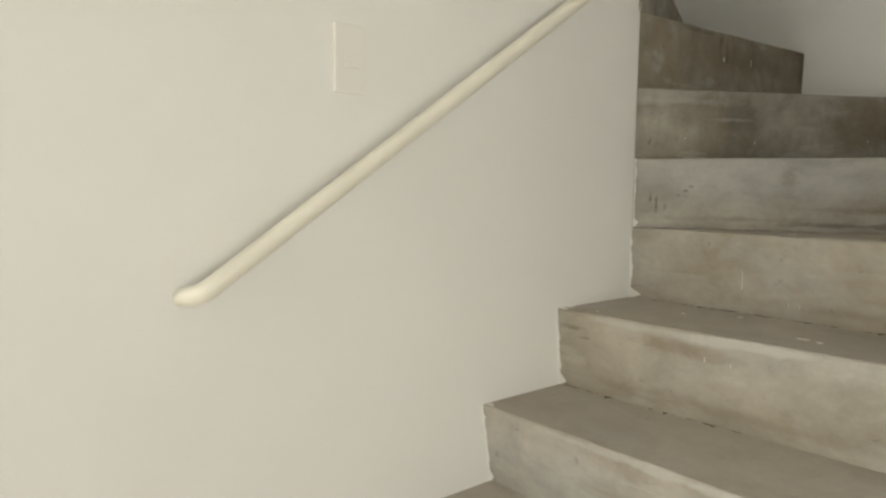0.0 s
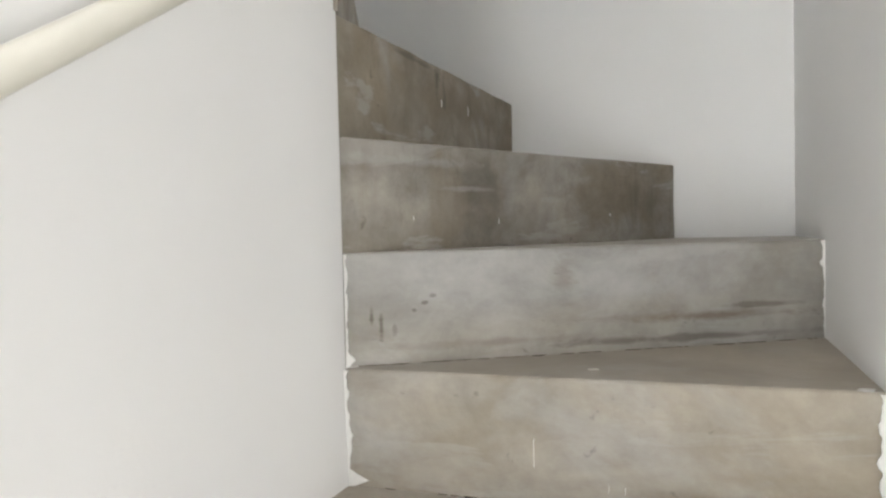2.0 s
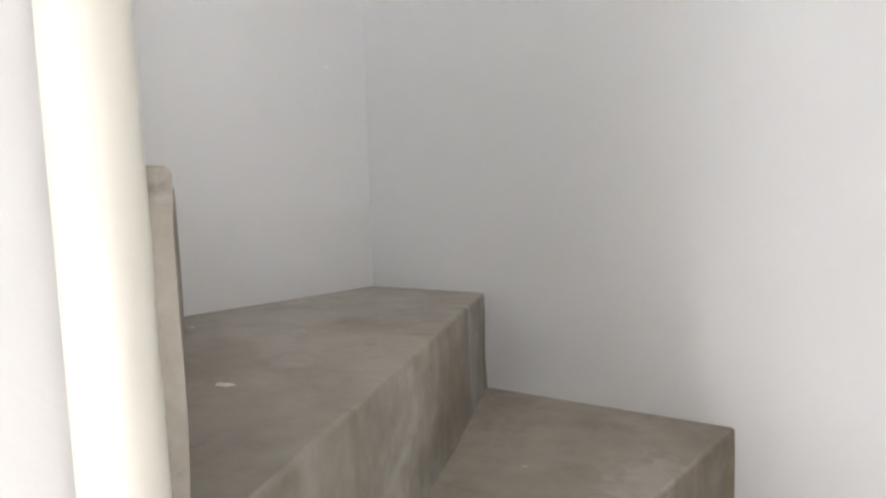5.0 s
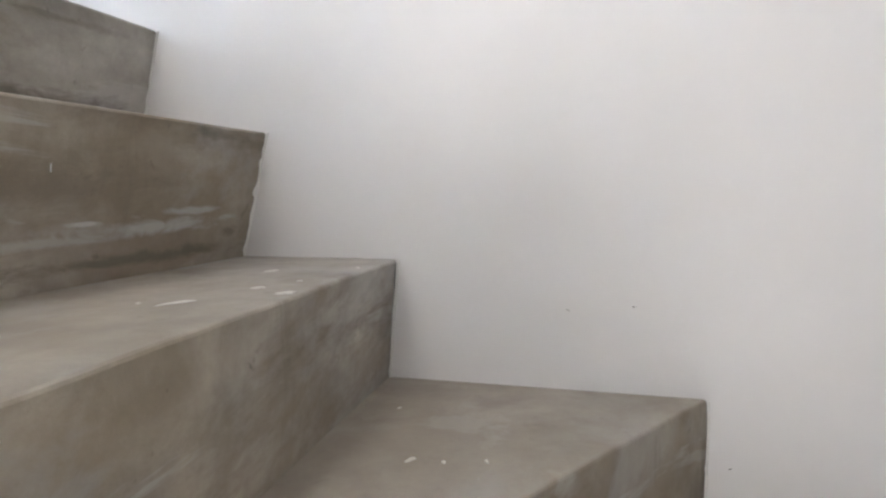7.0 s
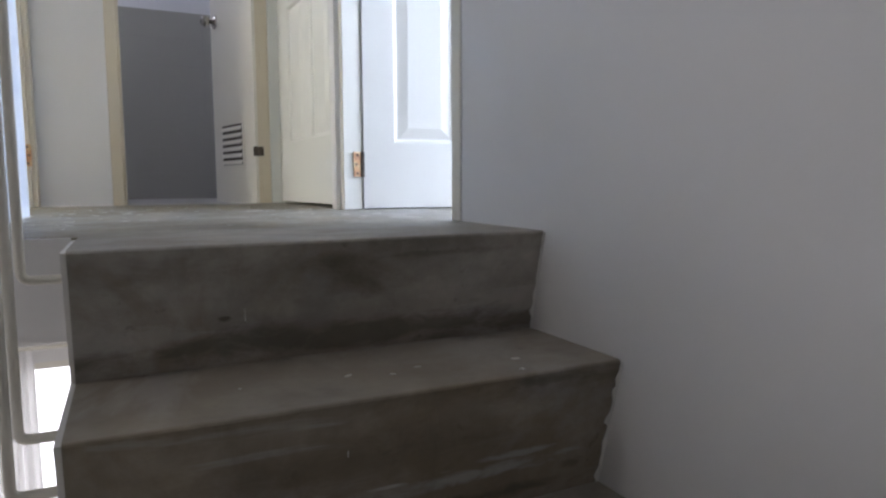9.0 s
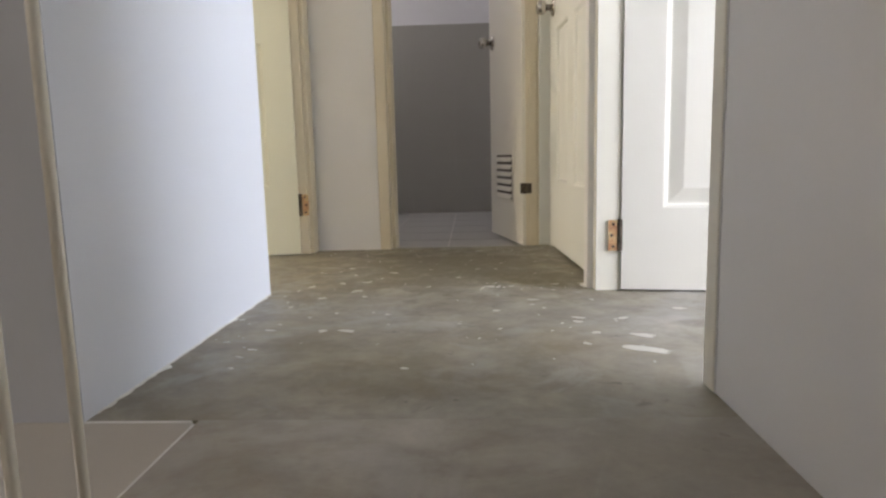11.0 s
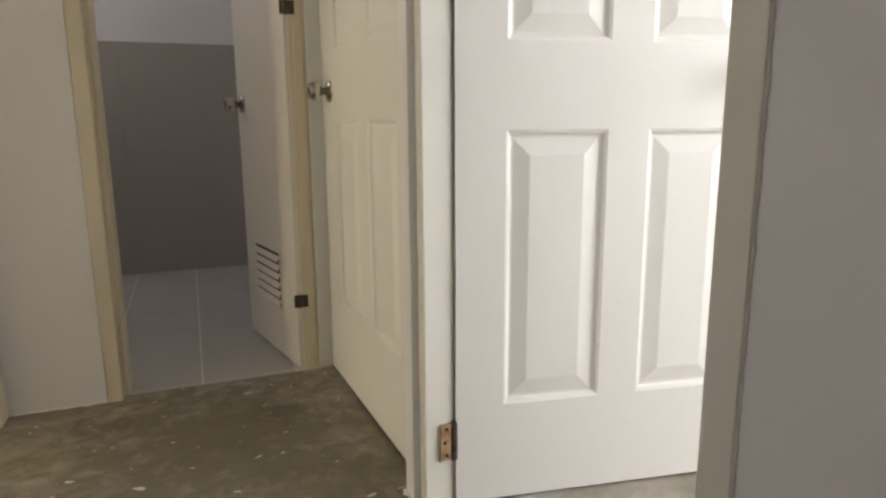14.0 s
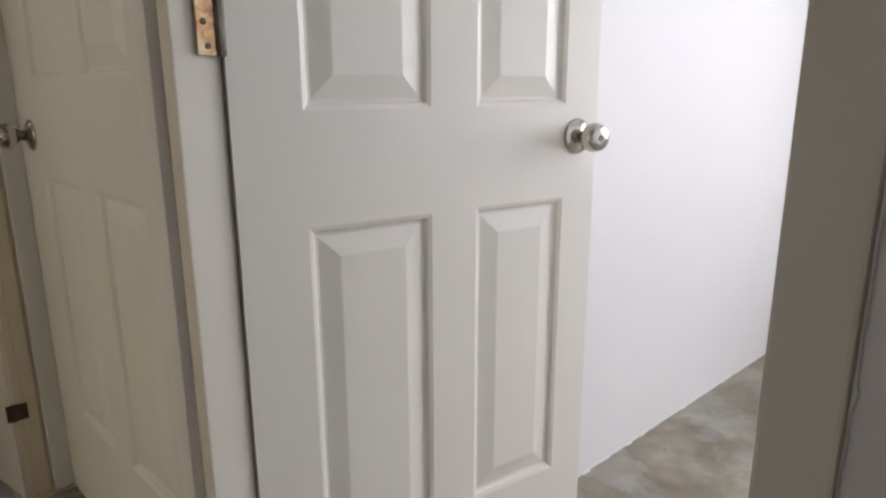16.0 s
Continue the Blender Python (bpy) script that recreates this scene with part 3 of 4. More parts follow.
def six(w, low, high, stile=0.15, rail=0.12):
    """Six panels in two columns: the lower pair, the upper pair, and a short pair on top."""
    mid = (1 - 2 * stile - rail) * w / 2
    return [(x0, x0 + mid, z0, z1) for x0 in (stile * w, (stile + rail) * w + mid) for z0, z1 in (low, high, (high[1] + 0.1, 1.91))]


SIX = lambda w: six(w, (0.20, 0.797), (0.975, 1.58))


def knob(parent, m, mat):
    """A round lockset: rose, neck, ball with a flat face and a key slot. Its axis is m's z."""
    bm = bmesh.new()
    lathe(bm, [(0.0, 0), (0.033, 0), (0.033, 0.003), (0.030, 0.006), (0.020, 0.009), (0.013, 0.012)], m)
    k = part("knob", bm, mat, parent, "round steel door knob", True)
    bm = bmesh.new()
    lathe(bm, [(0.011, 0.010), (0.011, 0.024), (0.019, 0.029), (0.0252, 0.036), (0.0268, 0.044), (0.0256, 0.053), (0.0222, 0.0605), (0.0200, 0.0625), (0.0090, 0.0630)], m)
    part("ball", bm, mat, k, "", True)
    bm = bmesh.new()
    lathe(bm, [(0.006, 0.0610), (0.006, 0.0640), (0.0048, 0.0645)], m, 16)
    part("key_cylinder", bm, dark_mat, k)


def hinge(parent, place, along, out, mat, size=1.0):
    """A butt hinge: two leaves round a knuckled pin."""
    along, out = Vector(along), Vector(out)
    c = Vector(place)
    bm = bmesh.new()
    tube(bm, [c + Vector((0, 0, -0.043 * size)), c + Vector((0, 0, 0.043 * size))], 0.0065, 10)
    for q in (-0.028, -0.009, 0.009, 0.028):
        tube(bm, [c + Vector((0, 0, (q - 0.008) * size)), c + Vector((0, 0, (q + 0.008) * size))], 0.0074, 10)
    h = part("hinge", bm, dark_mat, parent, "worn hinge with a dark pin")
    bm = bmesh.new()
    u, v, wz = along * 0.030, out * 0.002, Vector((0, 0, 0.041 * size))
    q = [c + s * wz + t * v + r * u for s in (-1, 1) for t in (-1, 1) for r in (0, 1)]
    vs = [bm.verts.new(p) for p in q]
    for f in ((0, 1, 3, 2), (4, 6, 7, 5), (0, 4, 5, 1), (2, 3, 7, 6), (0, 2, 6, 4), (1, 5, 7, 3)):
        bm.faces.new([vs[i] for i in f])
    part("hinge_leaf", bm, mat, h)
    bm = bmesh.new()
    q = [c + s * wz + t * out * 0.003 + r * along for s in (-1, 1) for t in (-1, 1) for r in (-0.015, -0.004)]
    vs = [bm.verts.new(p) for p in q]
    for f in ((0, 1, 3, 2), (4, 6, 7, 5), (0, 4, 5, 1), (2, 3, 7, 6), (0, 2, 6, 4), (1, 5, 7, 3)):
        bm.faces.new([vs[i] for i in f])
    part("hinge_leaf", bm, dark_mat, h, "blackened hinge leaf on the door")
    for s in (-0.03, 0.0, 0.03):
        bm = bmesh.new()
        m = Matrix.Translation(c + along * (0.017 + 0.004 * (s == 0)) + out * 0.002 + Vector((0, 0, s * size))) @ out.to_track_quat("Z", "Y").to_matrix().to_4x4()
        lathe(bm, [(0.0045, 0), (0.004, 0.0012), (0.001, 0.0014)], m, 10)
        part("screw", bm, dark_mat, h)
    h.matrix_parent_inverse = parent.matrix_basis.inverted()


def leaf_at(name, m, width, height, mat, label, knob_z=0.915, panels=None, backset=0.062):
    d = new(name, mesh_from(name, panel_leaf(width, height, 0.038, panels if panels is not None else SIX(width)), mat))
    d.matrix_world = m
    structure(d, label, "door")
    for y, rx in ((0, -90), (-0.038, 90)):
        knob(d, pose(width - backset, y, knob_z, rx), steel_mat)
    return d


def frame_set(name, label, mat, *list_of):
    f = boxes(name, mat, *list_of, bevel=0.003)
    return structure(f, label, "door frame")


H = 2.08
# bedroom door: open, hung on the far jamb of its opening in the hall's wall
door_1 = leaf_at("door_1", pose(-0.799, -1.6285, Z + 0.005, 0, 0, 171.1), 0.698, 2.06, DOORW, "white six-panel bedroom door standing open", 0.908, [(x0, x1, z0, z1) for x0, x1 in ((0.104, 0.321), (0.412, 0.616)) for z0, z1 in ((0.217, 0.795), (0.966, 1.575), (1.675, 1.91))], 0.051)
frame_set("door_frame_1", "white painted frame of the open bedroom door", FRAME, (XL - 0.13, XL + 0.004, -0.873, -0.830, Z, Z + H), (-0.789, -0.727, -1.636, -1.599, Z, Z + H), (-0.7935, -0.789, -1.636, -1.6015, Z, Z + H), (XL - 0.13, XL + 0.02, -1.636, -0.826, Z + H, Z + 2.13))
for z in (0.150, 1.085, 1.86):
    hinge(door_1, (-0.789, -1.5935, Z + z), (1, 0, -0.0), (0, 1, 0), brass_mat)

# second bedroom door: closed, set back in the hall's wall
door_2 = leaf_at("door_2", pose(-0.748, -1.697, Z + 0.012, 0, 0, -87.3), 0.76, 2.06, GREYCREAM, "cream six-panel bedroom door, closed", 0.895, six(0.76, (0.25, 0.812), (1.01, 1.59)))
frame_set("door_frame_2", "cream frame of the closed bedroom door", GREYCREAM, (-0.83, -0.716, -2.531, -2.466, Z, Z + H), (-0.716, -0.672, -2.531, -2.514, Z, Z + H), (-0.83, -0.76, -2.466, -2.452, Z, Z + H), (XL - 0.13, -0.716, -2.466, -1.695, Z + H, Z + 2.13))

# bathroom door: open into the bathroom, with a louvred vent at the foot
door_3 = leaf_at("door_3", pose(-0.607, -2.532, Z - 0.003, 0, 0, -77.9), 0.53, 2.06, DOORW, "plain white bathroom door standing open, with a louvred vent", 0.886, [], 0.06)
frame_set("door_frame_3", "cream frame of the bathroom door", CREAM, (-0.068, -0.027, -2.66, -2.462, Z - 0.03, Z + H), (-0.080, -0.068, -2.66, -2.535, Z - 0.03, Z + H), (-0.710, -0.620, -2.66, -2.533, Z - 0.03, Z + H), (-0.666, -0.634, -2.533, -2.529, Z, Z + H), (-0.710, -0.027, -2.66, -2.49, Z + H, Z + 2.13))
for z in (0.232, 1.162, 1.86):
    hinge(door_3, (-0.613, -2.529, Z + z), (-1, 0, 0), (0, 1, 0), dark_mat, 0.5)
# vent: a frame and six slanted slats on the face
bm = bmesh.new()
for b in ((0.14, 0.42, -0.004, 0.003, 0.170, 0.180), (0.14, 0.42, -0.004, 0.003, 0.372, 0.382), (0.14, 0.15, -0.004, 0.003, 0.180, 0.372), (0.41, 0.42, -0.004, 0.003, 0.180, 0.372)):
    add_box(bm, *b)
vent = part("vent", bm, DOORW, door_3, "louvred vent near the foot of the door")
# dark sheet that stands in for the shade between the slats
boxes("slot_shade", dark_mat, (0.15, 0.41, 0.0005, 0.0012, 0.180, 0.372), parent=vent)
for k in range(6):
    bm = bmesh.new()
    vs = add_box(bm, 0.15, 0.41, -0.001, 0.001, -0.0105, 0.0105)
    bmesh.ops.transform(bm, matrix=pose(0, 0.006, 0.192 + 0.032 * k, 24), verts=vs)
    part("slat", bm, DOORW, vent)

# left bedroom door: open, hung on the far jamb
door_4 = leaf_at("door_4", pose(0.269, -2.343, Z + 0.005, 0, 0, 11), 0.76, 2.06, LEAF, "cream six-panel door of the second bedroom, standing open", 0.9, six(0.76, (0.262, 0.795), (1.0, 1.58), 0.135))
frame_set("door_frame_4", "cream frame of the second bedroom's door", CREAM, (0.240, 0.33, -2.462, -2.366, Z, Z + H), (0.225, 0.240, -2.462, -2.385, Z, Z + H), (0.166, 0.33, -2.462, -1.615, Z + H, Z + 2.13))
for z in (0.195, 1.034, 1.86):
    hinge(door_4, (0.263, -2.358, Z + z), (-1, 0, 0), (0, 1, 0), brass_mat)

# door of the room below
door_5 = leaf_at("door_5", pose(1.185, YB - 0.05, GF + 0.01), 0.79, 2.04, LILAC, "pale lilac six-panel door in the room below, closed")
frame_set("door_frame_5", "pale lilac door frame in the room below", LILAC, (1.13, 1.18, YB - 0.12, YB + 0.012, GF, GF + 2.08), (1.98, 2.03, YB - 0.12, YB + 0.012, GF, GF + 2.08), (1.13, 2.03, YB - 0.12, YB + 0.012, GF + 2.08, GF + 2.13))

# ---- windows ----
glass_mat, _n, _l, _b = material("window_glass", 0.02)
_b.inputs["Transmission Weight"].default_value = 1.0


def window(name, label, axis, at, u0, u1, z0, z1, bars):
    """A sash in an opening: frame, upright bars and panes, each a part."""
    win = new(name)
    structure(win, label, "window")
    put = lambda a0, a1, b0, b1, c0, c1: (a0, a1, b0, b1, c0, c1) if axis == "y" else (b0, b1, a0, a1, c0, c1)
    t = 0.045
    boxes("window_frame", DOORW, put(u0, u1, at, at + 0.05, z0, z0 + t), put(u0, u1, at, at + 0.05, z1 - t, z1), put(u0, u0 + t, at, at + 0.05, z0 + t, z1 - t), put(u1 - t, u1, at, at + 0.05, z0 + t, z1 - t), parent=win)
    step = (u1 - u0 - 2 * t) / bars
    for k in range(bars):
        a = u0 + t + k * step
        if k:
            boxes("mullion", DOORW, put(a - 0.018, a + 0.018, at + 0.005, at + 0.045, z0 + t, z1 - t), parent=win)
        pane = boxes("pane", glass_mat, put(a + (0.018 if k else 0), a + step - (0.018 if k < bars - 1 else 0), at + 0.022, at + 0.027, z0 + t, z1 - t), parent=win)
        pane.visible_shadow = False
    return win


window("window_1", "bright white-framed window of the room below", "y", YB - 0.10, -0.55, 0.82, GF + 0.12, 1.72, 4)
window("window_2", "white-framed bedroom window", "x", -3.50, -0.95, 0.85, 3.1, 4.4, 3)
window("window_3", "white-framed window of the second bedroom", "x", 3.25, -2.3, -1.1, 3.1, 4.4, 2)
# invented opening, out of view, for the stairwell's fill lamp
window("added_window_6", "unseen window added high in the stairwell wall for fill light", "x", XR + 0.055, -0.68, -0.2, 3.5, 4.5, 2)
window("window_5", "small high bathroom window", "x", 0.92, -4.0, -3.4, 4.1, 4.6, 2)
# added, unseen: lets the side lamp into the room below
window("added_window_4", "wide window added out of view for side light in the room below", "x", 3.25, -2.7, -0.7, 0.1, 1.75, 3)

# sheer curtain before the lower window
sheer, _n, _l, _b = material("sheer_cloth", 0.9)
_b.inputs["Base Color"].default_value = (0.82, 0.81, 0.8, 1)
_b.inputs["Transmission Weight"].default_value = 0.0
tr = _n.new("ShaderNodeBsdfTranslucent")
tr.inputs["Color"].default_value = (0.85, 0.84, 0.83, 1)
ms = _n.new("ShaderNodeMixShader")
ms.inputs[0].default_value = 0.6
_l.new(_b.outputs[0], ms.inputs[1])
_l.new(tr.outputs[0], ms.inputs[2])
_l.new(ms.outputs[0], _n["Material Output"].inputs["Surface"])
curtain = new("curtain")
tagged(curtain, "white sheer curtain hanging in soft folds at the window", "curtain")
bm = bmesh.new()
cols = []
for i in range(61):
    x = 0.34 + 0.36 * i / 60
    y = YB + 0.05 + 0.018 * math.sin(i * 0.95) + 0.006 * math.sin(i * 2.3)
    cols.append([bm.verts.new((x + 0.004 * math.sin(z * 5 + i), y * 1.0, z)) for z in (GF + 0.03, GF + 0.8, GF + 1.6, 1.79)])
for a, b in zip(cols, cols[1:]):
    for k in range(3):
        bm.faces.new((a[k], b[k], b[k + 1], a[k + 1]))
part("cloth", bm, sheer, curtain, "", True)
bm = bmesh.new()
tube(bm, [(-0.6, YB + 0.05, 1.80), (0.80, YB + 0.05, 1.80)], 0.009, 12)
part("curtain_rod", bm, RAILW, curtain)
for x in (-0.58, 0.78):
    bm = bmesh.new()
    tube(bm, [(x, YB, 1.80), (x, YB + 0.05, 1.80)], 0.006, 8)
    part("rod_bracket", bm, RAILW, curtain)

# ---- handrail, railing, switch ----
rail = new("handrail")
tagged(rail, "ivory painted tube handrail and slim bar railing", "handrail")
X = 0.060
bm = bmesh.new()
p0, p1, p2, p3 = (X, -1.267, 0.745), (X, -0.055, 1.580), (X, -0.082, 2.937), (X, -0.74, 3.42)
tube(bm, [(0.008, -1.281, 0.738), *bend((0.008, -1.281, 0.738), p0, p1, 0.03), *bend(p0, p1, p2, 0.05), *bend(p1, p2, p3, 0.05), p3], 0.0178, 18)
part("tube", bm, RAILW, rail, "", True)
bm = bmesh.new()
tube(bm, [(0.008, -0.073, 1.580), (0.036, -0.073, 1.580), (X, -0.092, 1.558)], 0.007, 12)
part("bracket", bm, RAILW, rail, "", True)
bm = bmesh.new()
tube(bm, [(0.008, -0.9, 0.985), (0.036, -0.9, 0.98), (X, -0.9, 0.998)], 0.007, 12)
part("bracket", bm, RAILW, rail, "", True)
for y, foot in ((-0.207, 2.0), (-0.358, 2.19), (-0.441, 2.229), (-0.550, 2.416)):
    bm = bmesh.new()
    top = 2.93 + (-0.062 - y) * (0.49 / 0.678)
    tube(bm, [(0.0, y, foot), *bend((0.0, y, foot), (X, y, foot), (X, y, top), 0.014, 4), (X, y, top)], 0.0068, 10)
    part("baluster", bm, RAILW, rail, "", True)

plate = new("light_switch")
tagged(plate, "ivory plastic light switch with one rocker on the wall", "switch")
boxes("plate", PLATE, (0.008, 0.017, -0.985, -0.915, 1.114, 1.248), parent=plate, bevel=0.003)
boxes("rocker", PLATE, (0.016, 0.021, -0.963, -0.931, 1.164, 1.192), parent=plate, bevel=0.0015)

# ---- bathroom tiles ----
tiled = new("bathroom_wall_tiles")
tagged(tiled, "grey glazed wall tiles below a painted wall", "wall tiles", kind="structure")
boxes("tile_bed", GROUT, (XL, 0.85, -4.372, -4.364, Z - 0.03, 3.70), parent=tiled)
tm = None
for i in range(6):
    for j in range(7):
        if tm is None:
            bm = bmesh.new()
            add_box(bm, 0.0015, 0.2985, 0, 0.004, 0.0015, 0.1785)
            tm = mesh_from("tile", bm, TILE)
        t = new("tile", tm)
        t.parent, t.location = tiled, (-0.895 + 0.3 * i, -4.364, 3.70 - 0.18 * (j + 1))
tilef = new("bathroom_floor_tiles")
tagged(tilef, "pale glazed bathroom floor tiles", "floor tiles", kind="structure")
boxes("tile_bed", GROUTF, (XL, 0.85, -4.364, -2.50, Z - 0.03, Z - 0.0165), parent=tilef)
bm = bmesh.new()
add_box(bm, 0.003, 0.297, 0.003, 0.297, 0, 0.006)
tm = mesh_from("tile", bm, TILEF)
bm = bmesh.new()
add_box(bm, 0.003, 0.297, 0.003, 0.157, 0, 0.006)
cut = mesh_from("tile", bm, TILEF)
for i in range(5):
    for j in range(7):
        t = new("tile", tm if j < 6 else cut)
        t.parent, t.location = tilef, (-0.595 + 0.3 * i, -4.36 + 0.3 * j, Z - 0.021)

# ---- dried paint along the steps ----


def ragged(bm, a, b, across, out, width, seed, blob=0.0):
    """An uneven film of paint from a to b, lying on a face."""
    a, b, across, out = Vector(a), Vector(b), Vector(across).normalized(), Vector(out).normalized()
    n = max(6, int((b - a).length / 0.006))
    cols = []
    for i in range(n + 1):
        t = i / n
        p = a.lerp(b, t)
        wd = width * (0.3 + 1.3 * abs(noise.noise(Vector((seed * 7.3, t * n * 0.23, 0.4)))) + 0.7 * abs(noise.noise(Vector((seed, t * n * 0.9, 3.1)))) + 5.0 * max(0.0, noise.noise(Vector((seed * 2.9, t * n * 0.31, 7.7))) - 0.3))
        wd += blob * max(0.0, 1 - abs(t - 0.93) / 0.07)
        cols.append([bm.verts.new(q) for q in (p, p + out * 0.0022, p + across * wd * 0.75 + out * 0.0018, p + across * wd)])
    for c, d in zip(cols, cols[1:]):
        for k in range(3):
            bm.faces.new((c[k], c[k + 1], d[k + 1], d[k]))


def riser_line(k, end):
    """The upright edge of a riser where it meets a wall: nose, foot, and the ways across and out."""
    (lx, ly), (rx, ry), fl, fr = RISER[k]
    L, R = Vector((lx, ly, 0)), Vector((rx, ry, 0))
    along = (R - L).normalized()
    back = Vector((-along.y, along.x, 0))
    p, lean, sign = (L + along * 0.009, fl, 1) if end == "L" else (R - along * 0.001, fr, -1)
    return p + Vector((0, 0, LEVEL[k] - 0.002)) - back * 0.0042, p + back * (lean - 0.0042) + Vector((0, 0, LEVEL[k - 1])), along * sign, -back


for k, end, width, blob in ((2, "L", 0.006, 0.012), (3, "L", 0.006, 0.02), (4, "L", 0.007, 0.026), (5, "L", 0.006, 0.012), (4, "R", 0.008, 0.015), (5, "R", 0.008, 0.0), (6, "R", 0.003, 0.0),
                            (8, "R", 0.004, 0.012), (9, "R", 0.004, 0.0), (10, "R", 0.005, 0.008), (11, "R", 0.006, 0.008), (12, "R", 0.005, 0.0)):
    a, b, across, out = riser_line(k, end)
    bm = bmesh.new()
    ragged(bm, a, b, across, out, width, k + (20 if end == "R" else 0), blob)
    part("paint_edge", bm, DRIP, stairs, "ragged white wall paint on the cement")


def riser_face(k, t, z):
    """A place on a riser's face, and the ways along it and out of it."""
    (lx, ly), (rx, ry), fl, fr = RISER[k]
    L, R = Vector((lx, ly, 0)), Vector((rx, ry, 0))
    along = (R - L).normalized()
    back = Vector((-along.y, along.x, 0))
    f = (LEVEL[k] - z) / (LEVEL[k] - LEVEL[k - 1])
    return L.lerp(R, t) + back * ((fl + (fr - fl) * t) * f) + Vector((0, 0, z)), along, -back


CRACK, _n, _l, _b = material("open_joint", 0.9)
_l.new(ramp(_n, _l, noise_tex(_n, _l, coords(_n, _l), 45, 5, 0.7), [(0.35, (0.08, 0.068, 0.05)), (0.7, (0.21, 0.185, 0.15))]), _b.inputs["Base Color"])
for k, t0, t1, width in ((3, 0.02, 0.6, 0.005), (4, 0.05, 0.97, 0.006), (5, 0.03, 0.5, 0.004), (5, 0.55, 0.98, 0.007), (6, 0.2, 0.6, 0.004), (6, 0.62, 0.99, 0.006), (7, 0.05, 0.99, 0.006)):
    a, along, out = riser_face(k, t0, LEVEL[k - 1])
    b, along, out = riser_face(k, t1, LEVEL[k - 1])
    bm = bmesh.new()
    up = Vector((0, 0, 1))
    ragged(bm, a - out * 0.005 - up * 0.001, b - out * 0.005 - up * 0.001, out, up, width + 0.005, k * 3 + t0)
    part("joint_crack", bm, CRACK, stairs, "dark gap along the foot of a riser")
# thin runs of paint on the risers
for k, t, z, run in ((4, 0.41, 0.72, 0.045), (4, 0.55, 0.655, 0.012), (4, 0.58, 0.653, 0.010), (3, 0.50, 0.56, 0.012), (3, 0.57, 0.555, 0.010), (6, 0.15, 1.085, 0.008), (6, 0.36, 1.08, 0.012), (6, 0.72, 1.09, 0.008),
                     (7, 0.45, 1.36, 0.016), (7, 0.62, 1.37, 0.022), (9, 0.55, 1.79, 0.008), (12, 0.30, 2.36, 0.02), (11, 0.42, 2.2, 0.010)):
    p, along, out = riser_face(k, t, z)
    bm = bmesh.new()
    ragged(bm, p + out * 0.003, p + out * 0.003 - Vector((0, 0, run)), along, out, 0.0008, k + t * 9)
    part("paint_run", bm, DRIP, stairs, "thin run of white paint on a riser")


def fleck(x, y, z, size, seed, stretch=1.0, turn=0.0):
    """A dried drop of wall paint on a tread or floor."""
    bm = bmesh.new()
    rim, top = [], []
    for i in range(18):
        a = 2 * math.pi * i / 18
        r = size * (0.7 + 0.5 * noise.noise(Vector((math.cos(a) * 1.6 + seed * 3.1, math.sin(a) * 1.6, seed))))
        q = Vector((r * math.cos(a) * stretch, r * math.sin(a), 0))
        q = Matrix.Rotation(turn, 3, "Z") @ q
        rim.append(bm.verts.new((x + q.x, y + q.y, z + 0.0002)))
        top.append(bm.verts.new((x + q.x * 0.8, y + q.y * 0.8, z + 0.0012)))
    for i in range(18):
        j = (i + 1) % 18
        bm.faces.new((rim[i], rim[j], top[j], top[i]))
    bm.faces.new(top)
    return bm


rng = random.Random(4)
# on the upper treads, where the painters stood
for x, y, k, size, st in ((-0.573, -0.171, 10, 0.014, 1.5), (-0.421, -0.103, 10, 0.009, 1.4), (-0.485, -0.08, 10, 0.006, 1.0), (-0.392, -0.051, 10, 0.011, 2.0), (-0.307, -0.13, 10, 0.010, 3.0), (-0.294, -0.167, 10, 0.004, 1.0), (-0.633, -0.06, 10, 0.005, 1.6),
                          (-0.353, -0.392, 11, 0.007, 1.2), (-0.413, -0.371, 11, 0.006, 1.2), (-0.461, -0.39, 11, 0.005, 1.6), (-0.619, -0.364, 11, 0.008, 1.6), (-0.598, -0.31, 11, 0.005, 1.2), (-0.202, -0.4, 11, 0.004, 1.0),
                          (-0.614, 0.01, 9, 0.004, 1.2), (-0.443, 0.084, 9, 0.007, 1.8), (-0.444, 0.124, 9, 0.005, 1.3), (-0.457, 0.173, 9, 0.005, 1.5), (-0.271, 0.211, 8, 0.011, 1.5), (-0.637, 0.398, 8, 0.006, 1.2), (0.362, -0.027, 3, 0.008, 1.4), (0.563, -0.151, 3, 0.011, 1.6), (0.10, -0.26, 3, 0.006, 1.0), (0.42, 0.10, 4, 0.006, 2.2)):
    part("paint_drop", fleck(x, y, LEVEL[k], size, x * 9 + y * 5, st, rng.uniform(-0.5, 0.5)), DULL, stairs, "drop of dried white paint")

for x, y, k, size in ((0.02, -0.560, 2, 0.010), (0.022, -0.300, 3, 0.011), (0.018, -0.268, 3, 0.008), (0.016, 0.012, 4, 0.010), (0.80, 0.062, 4, 0.012), (0.795, 0.50, 5, 0.009), (0.60, -0.16, 3, 0.006), (0.25, -0.10, 3, 0.005)):
    part("paint_drop", fleck(x, y, LEVEL[k], size, x * 11 + y * 7, 1.5, 0.4), DRIP, stairs, "drop of dried white paint")

drops = new("paint_drops")
tagged(drops, "drops of dried white paint on the cement hall floor", "paint drops", kind="stuff")
bm = bmesh.new()
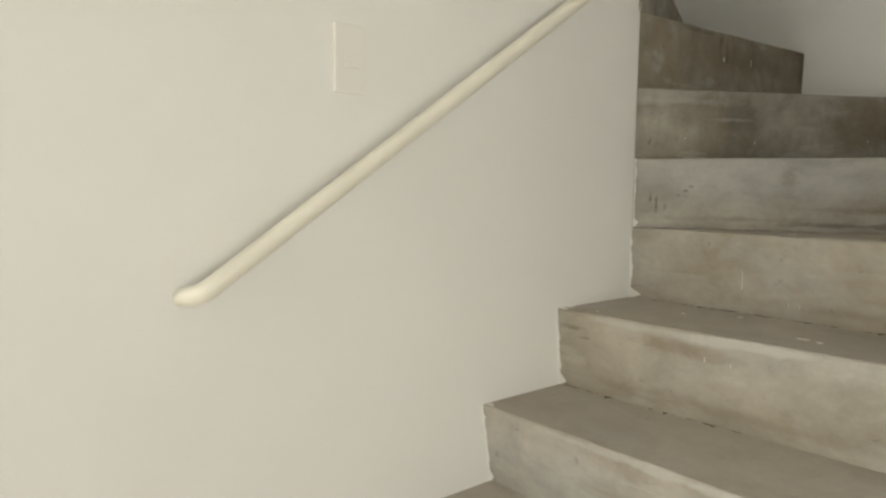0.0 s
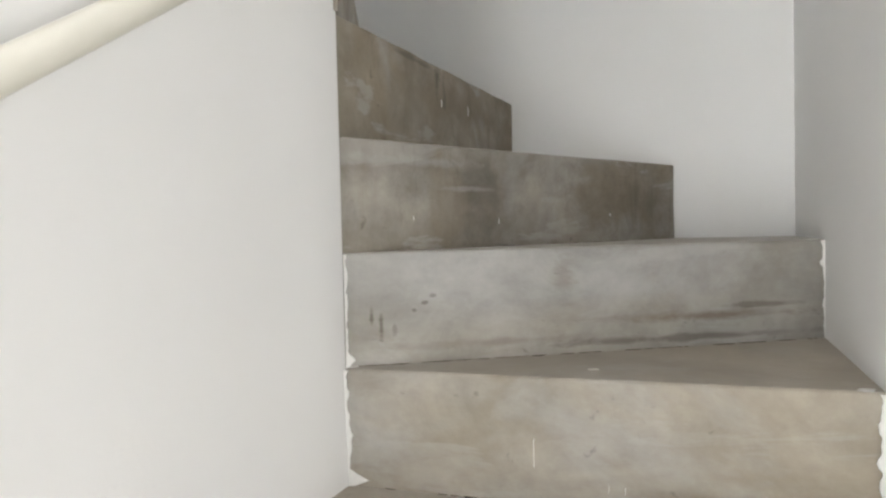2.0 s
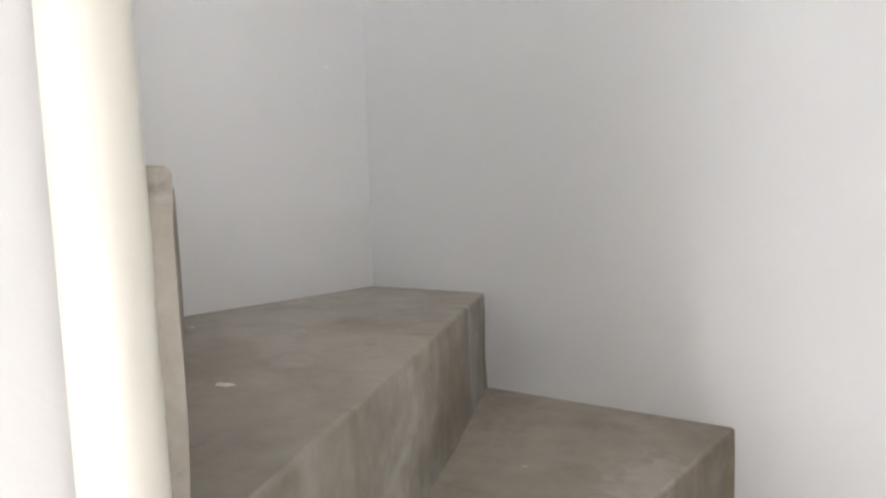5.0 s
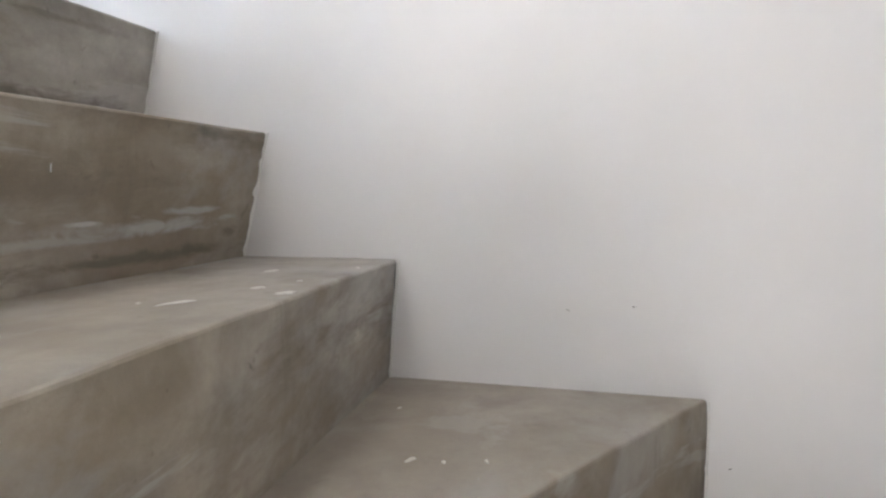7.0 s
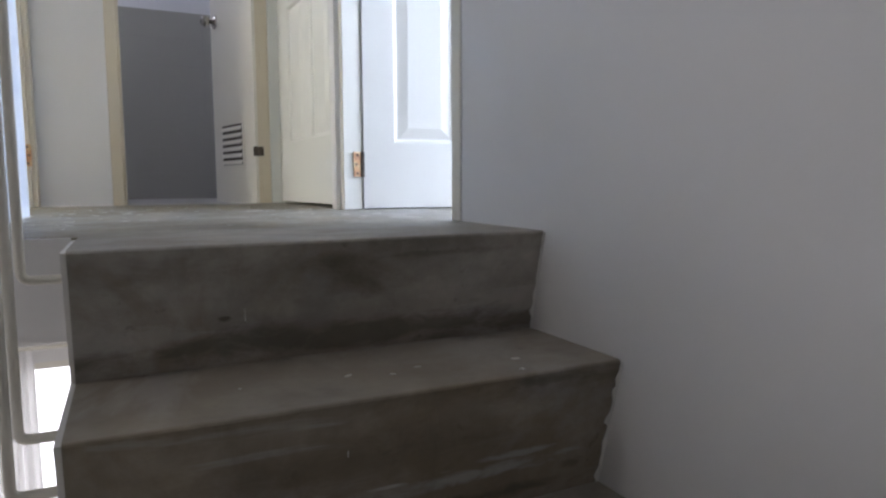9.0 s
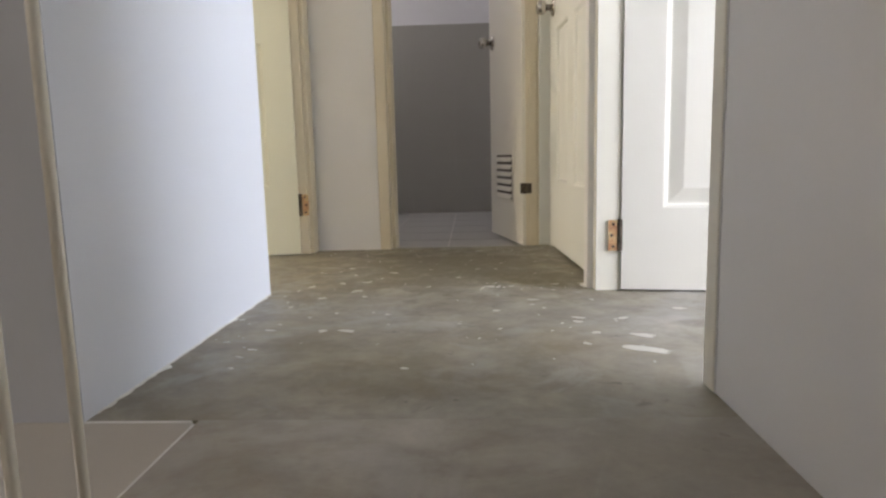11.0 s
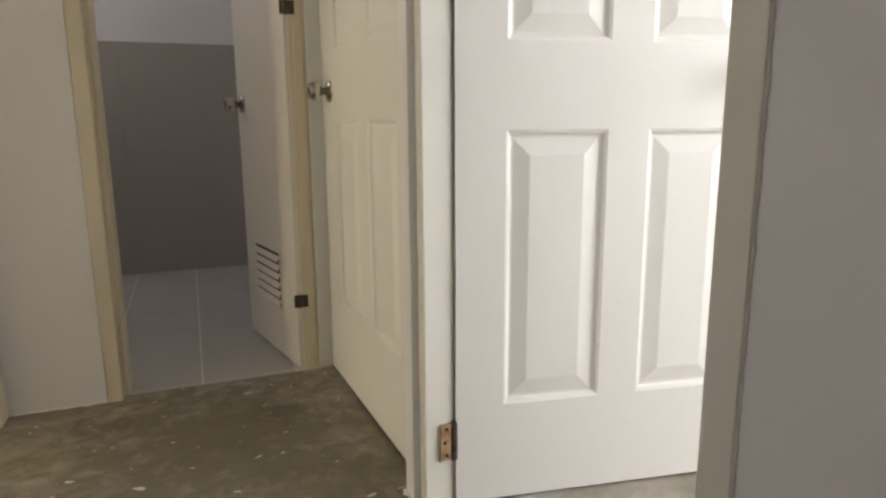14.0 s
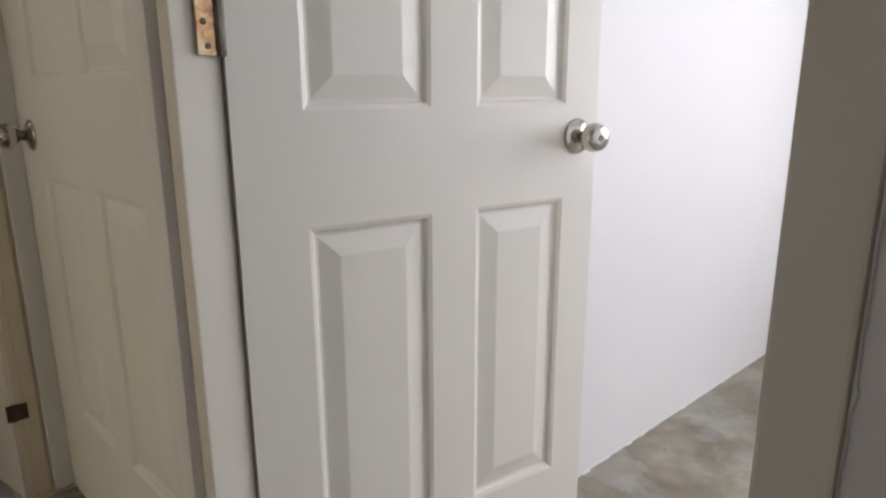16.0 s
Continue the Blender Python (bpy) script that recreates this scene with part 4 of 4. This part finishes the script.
SPOTS = [(-0.88, -1.38, 0.011), (-0.74, -1.155, 0.02), (-0.72, -1.06, 0.028), (-0.553, -1.495, 0.008), (-0.148, -1.917, 0.013), (-0.07, -1.215, 0.014), (-0.124, -1.213, 0.012), (-0.077, -1.64, 0.009), (-0.652, -1.177, 0.011),
         (-0.636, -1.303, 0.010), (-0.628, -1.27, 0.012), (-0.451, -1.669, 0.012), (-0.069, -1.375, 0.007), (-0.733, -1.297, 0.009), (-0.568, -1.402, 0.005), (-0.618, -1.101, 0.008), (-0.415, -1.965, 0.006), (0.008, -2.008, 0.010), (-0.085, -1.766, 0.008)]
for i in range(120):
    x, y = rng.uniform(-0.74, 0.15), -0.95 - 1.55 * rng.random() ** 1.15
    size = rng.choice((0.0015, 0.002, 0.002, 0.003, 0.003, 0.004, 0.006))
    if i < len(SPOTS):
        x, y, size = SPOTS[i][0], SPOTS[i][1], SPOTS[i][2] * 0.85
    one = fleck(x, y, Z, size, i * 1.37, rng.uniform(1, 3.2), rng.uniform(-0.6, 0.6))
    me = bpy.data.meshes.new("drop")
    one.to_mesh(me), one.free()
    bm.from_mesh(me)
    bpy.data.meshes.remove(me)
part("drop_film", bm, DULL, drops)

# brush strokes on the floor, and ragged paint along the feet of the walls
STROKES = [(-0.425, -1.655, 0.012, 5, 1.3), (-0.445, -1.675, 0.010, 6, 0.2), (-0.468, -1.668, 0.012, 5, 1.2), (-0.485, -1.658, 0.008, 4, 1.5), (-0.505, -1.672, 0.006, 3, 0.1), (-0.705, -1.70, 0.007, 5, 0.1), (-0.728, -1.69, 0.006, 3, 0.8), (0.005, -1.55, 0.010, 3, 0.2)]
bm = bmesh.new()
for i, (x, y, size, st, turn) in enumerate(STROKES):
    one = fleck(x, y, Z, size * 0.45, i * 2.1 + 40, st, turn)
    me = bpy.data.meshes.new("stroke")
    one.to_mesh(me), one.free()
    bm.from_mesh(me)
    bpy.data.meshes.remove(me)
part("brush_strokes", bm, DULL, drops, "short strokes of white paint")
UP = (0, 0, 1)
for owner, a, b, across, width, seed in (("wall_hall_end", (-0.026, -2.467, Z), (0.225, -2.467, Z), (0, 1, 0), 0.008, 51), ("wall_stair_left", (-0.713, -1.690, Z), (-0.713, -1.64, Z), (1, 0, 0), 0.014, 52),
                                         ("wall_bedroom_partition", (-0.9, -1.633, Z), (-3.0, -1.633, Z), (0, 1, 0), 0.003, 53), ("wall_hall_left", (0.167, -1.60, Z), (0.167, -0.76, Z), (-1, 0, 0), 0.006, 54)):
    bm = bmesh.new()
    ragged(bm, a, b, across, UP, width, seed)
    part("paint_edge", bm, DRIP, bpy.data.objects[owner], "ragged white paint on the floor")
bm = bmesh.new()
ragged(bm, (XL + 0.0005, -0.8285, Z), (XL + 0.0005, -0.8285, Z + H), (0, 1, 0), (1, 0, 0), 0.0014, 61)
part("filler_line", bm, DRIP, bpy.data.objects["door_frame_1"], "uneven line of filler beside the frame")

# small dark scuffs on the wall beside the winders
for i, (y, z, length, tilt) in enumerate([(0.240, 1.975, 0.007, -0.1), (0.342, 1.985, 0.006, -0.25), (0.487, 1.738, 0.005, 0.3)]):
    bm = bmesh.new()
    way = Vector((0, math.cos(tilt), math.sin(tilt)))
    ragged(bm, Vector((XL + 0.0002, y, z)), Vector((XL + 0.0002, y, z)) + way * length, way.cross(Vector((1, 0, 0))), (1, 0, 0), 0.0006, 80 + i)
    part("scuff", bm, CRACK, bpy.data.objects["wall_stair_left"], "short dark scuff on the wall")
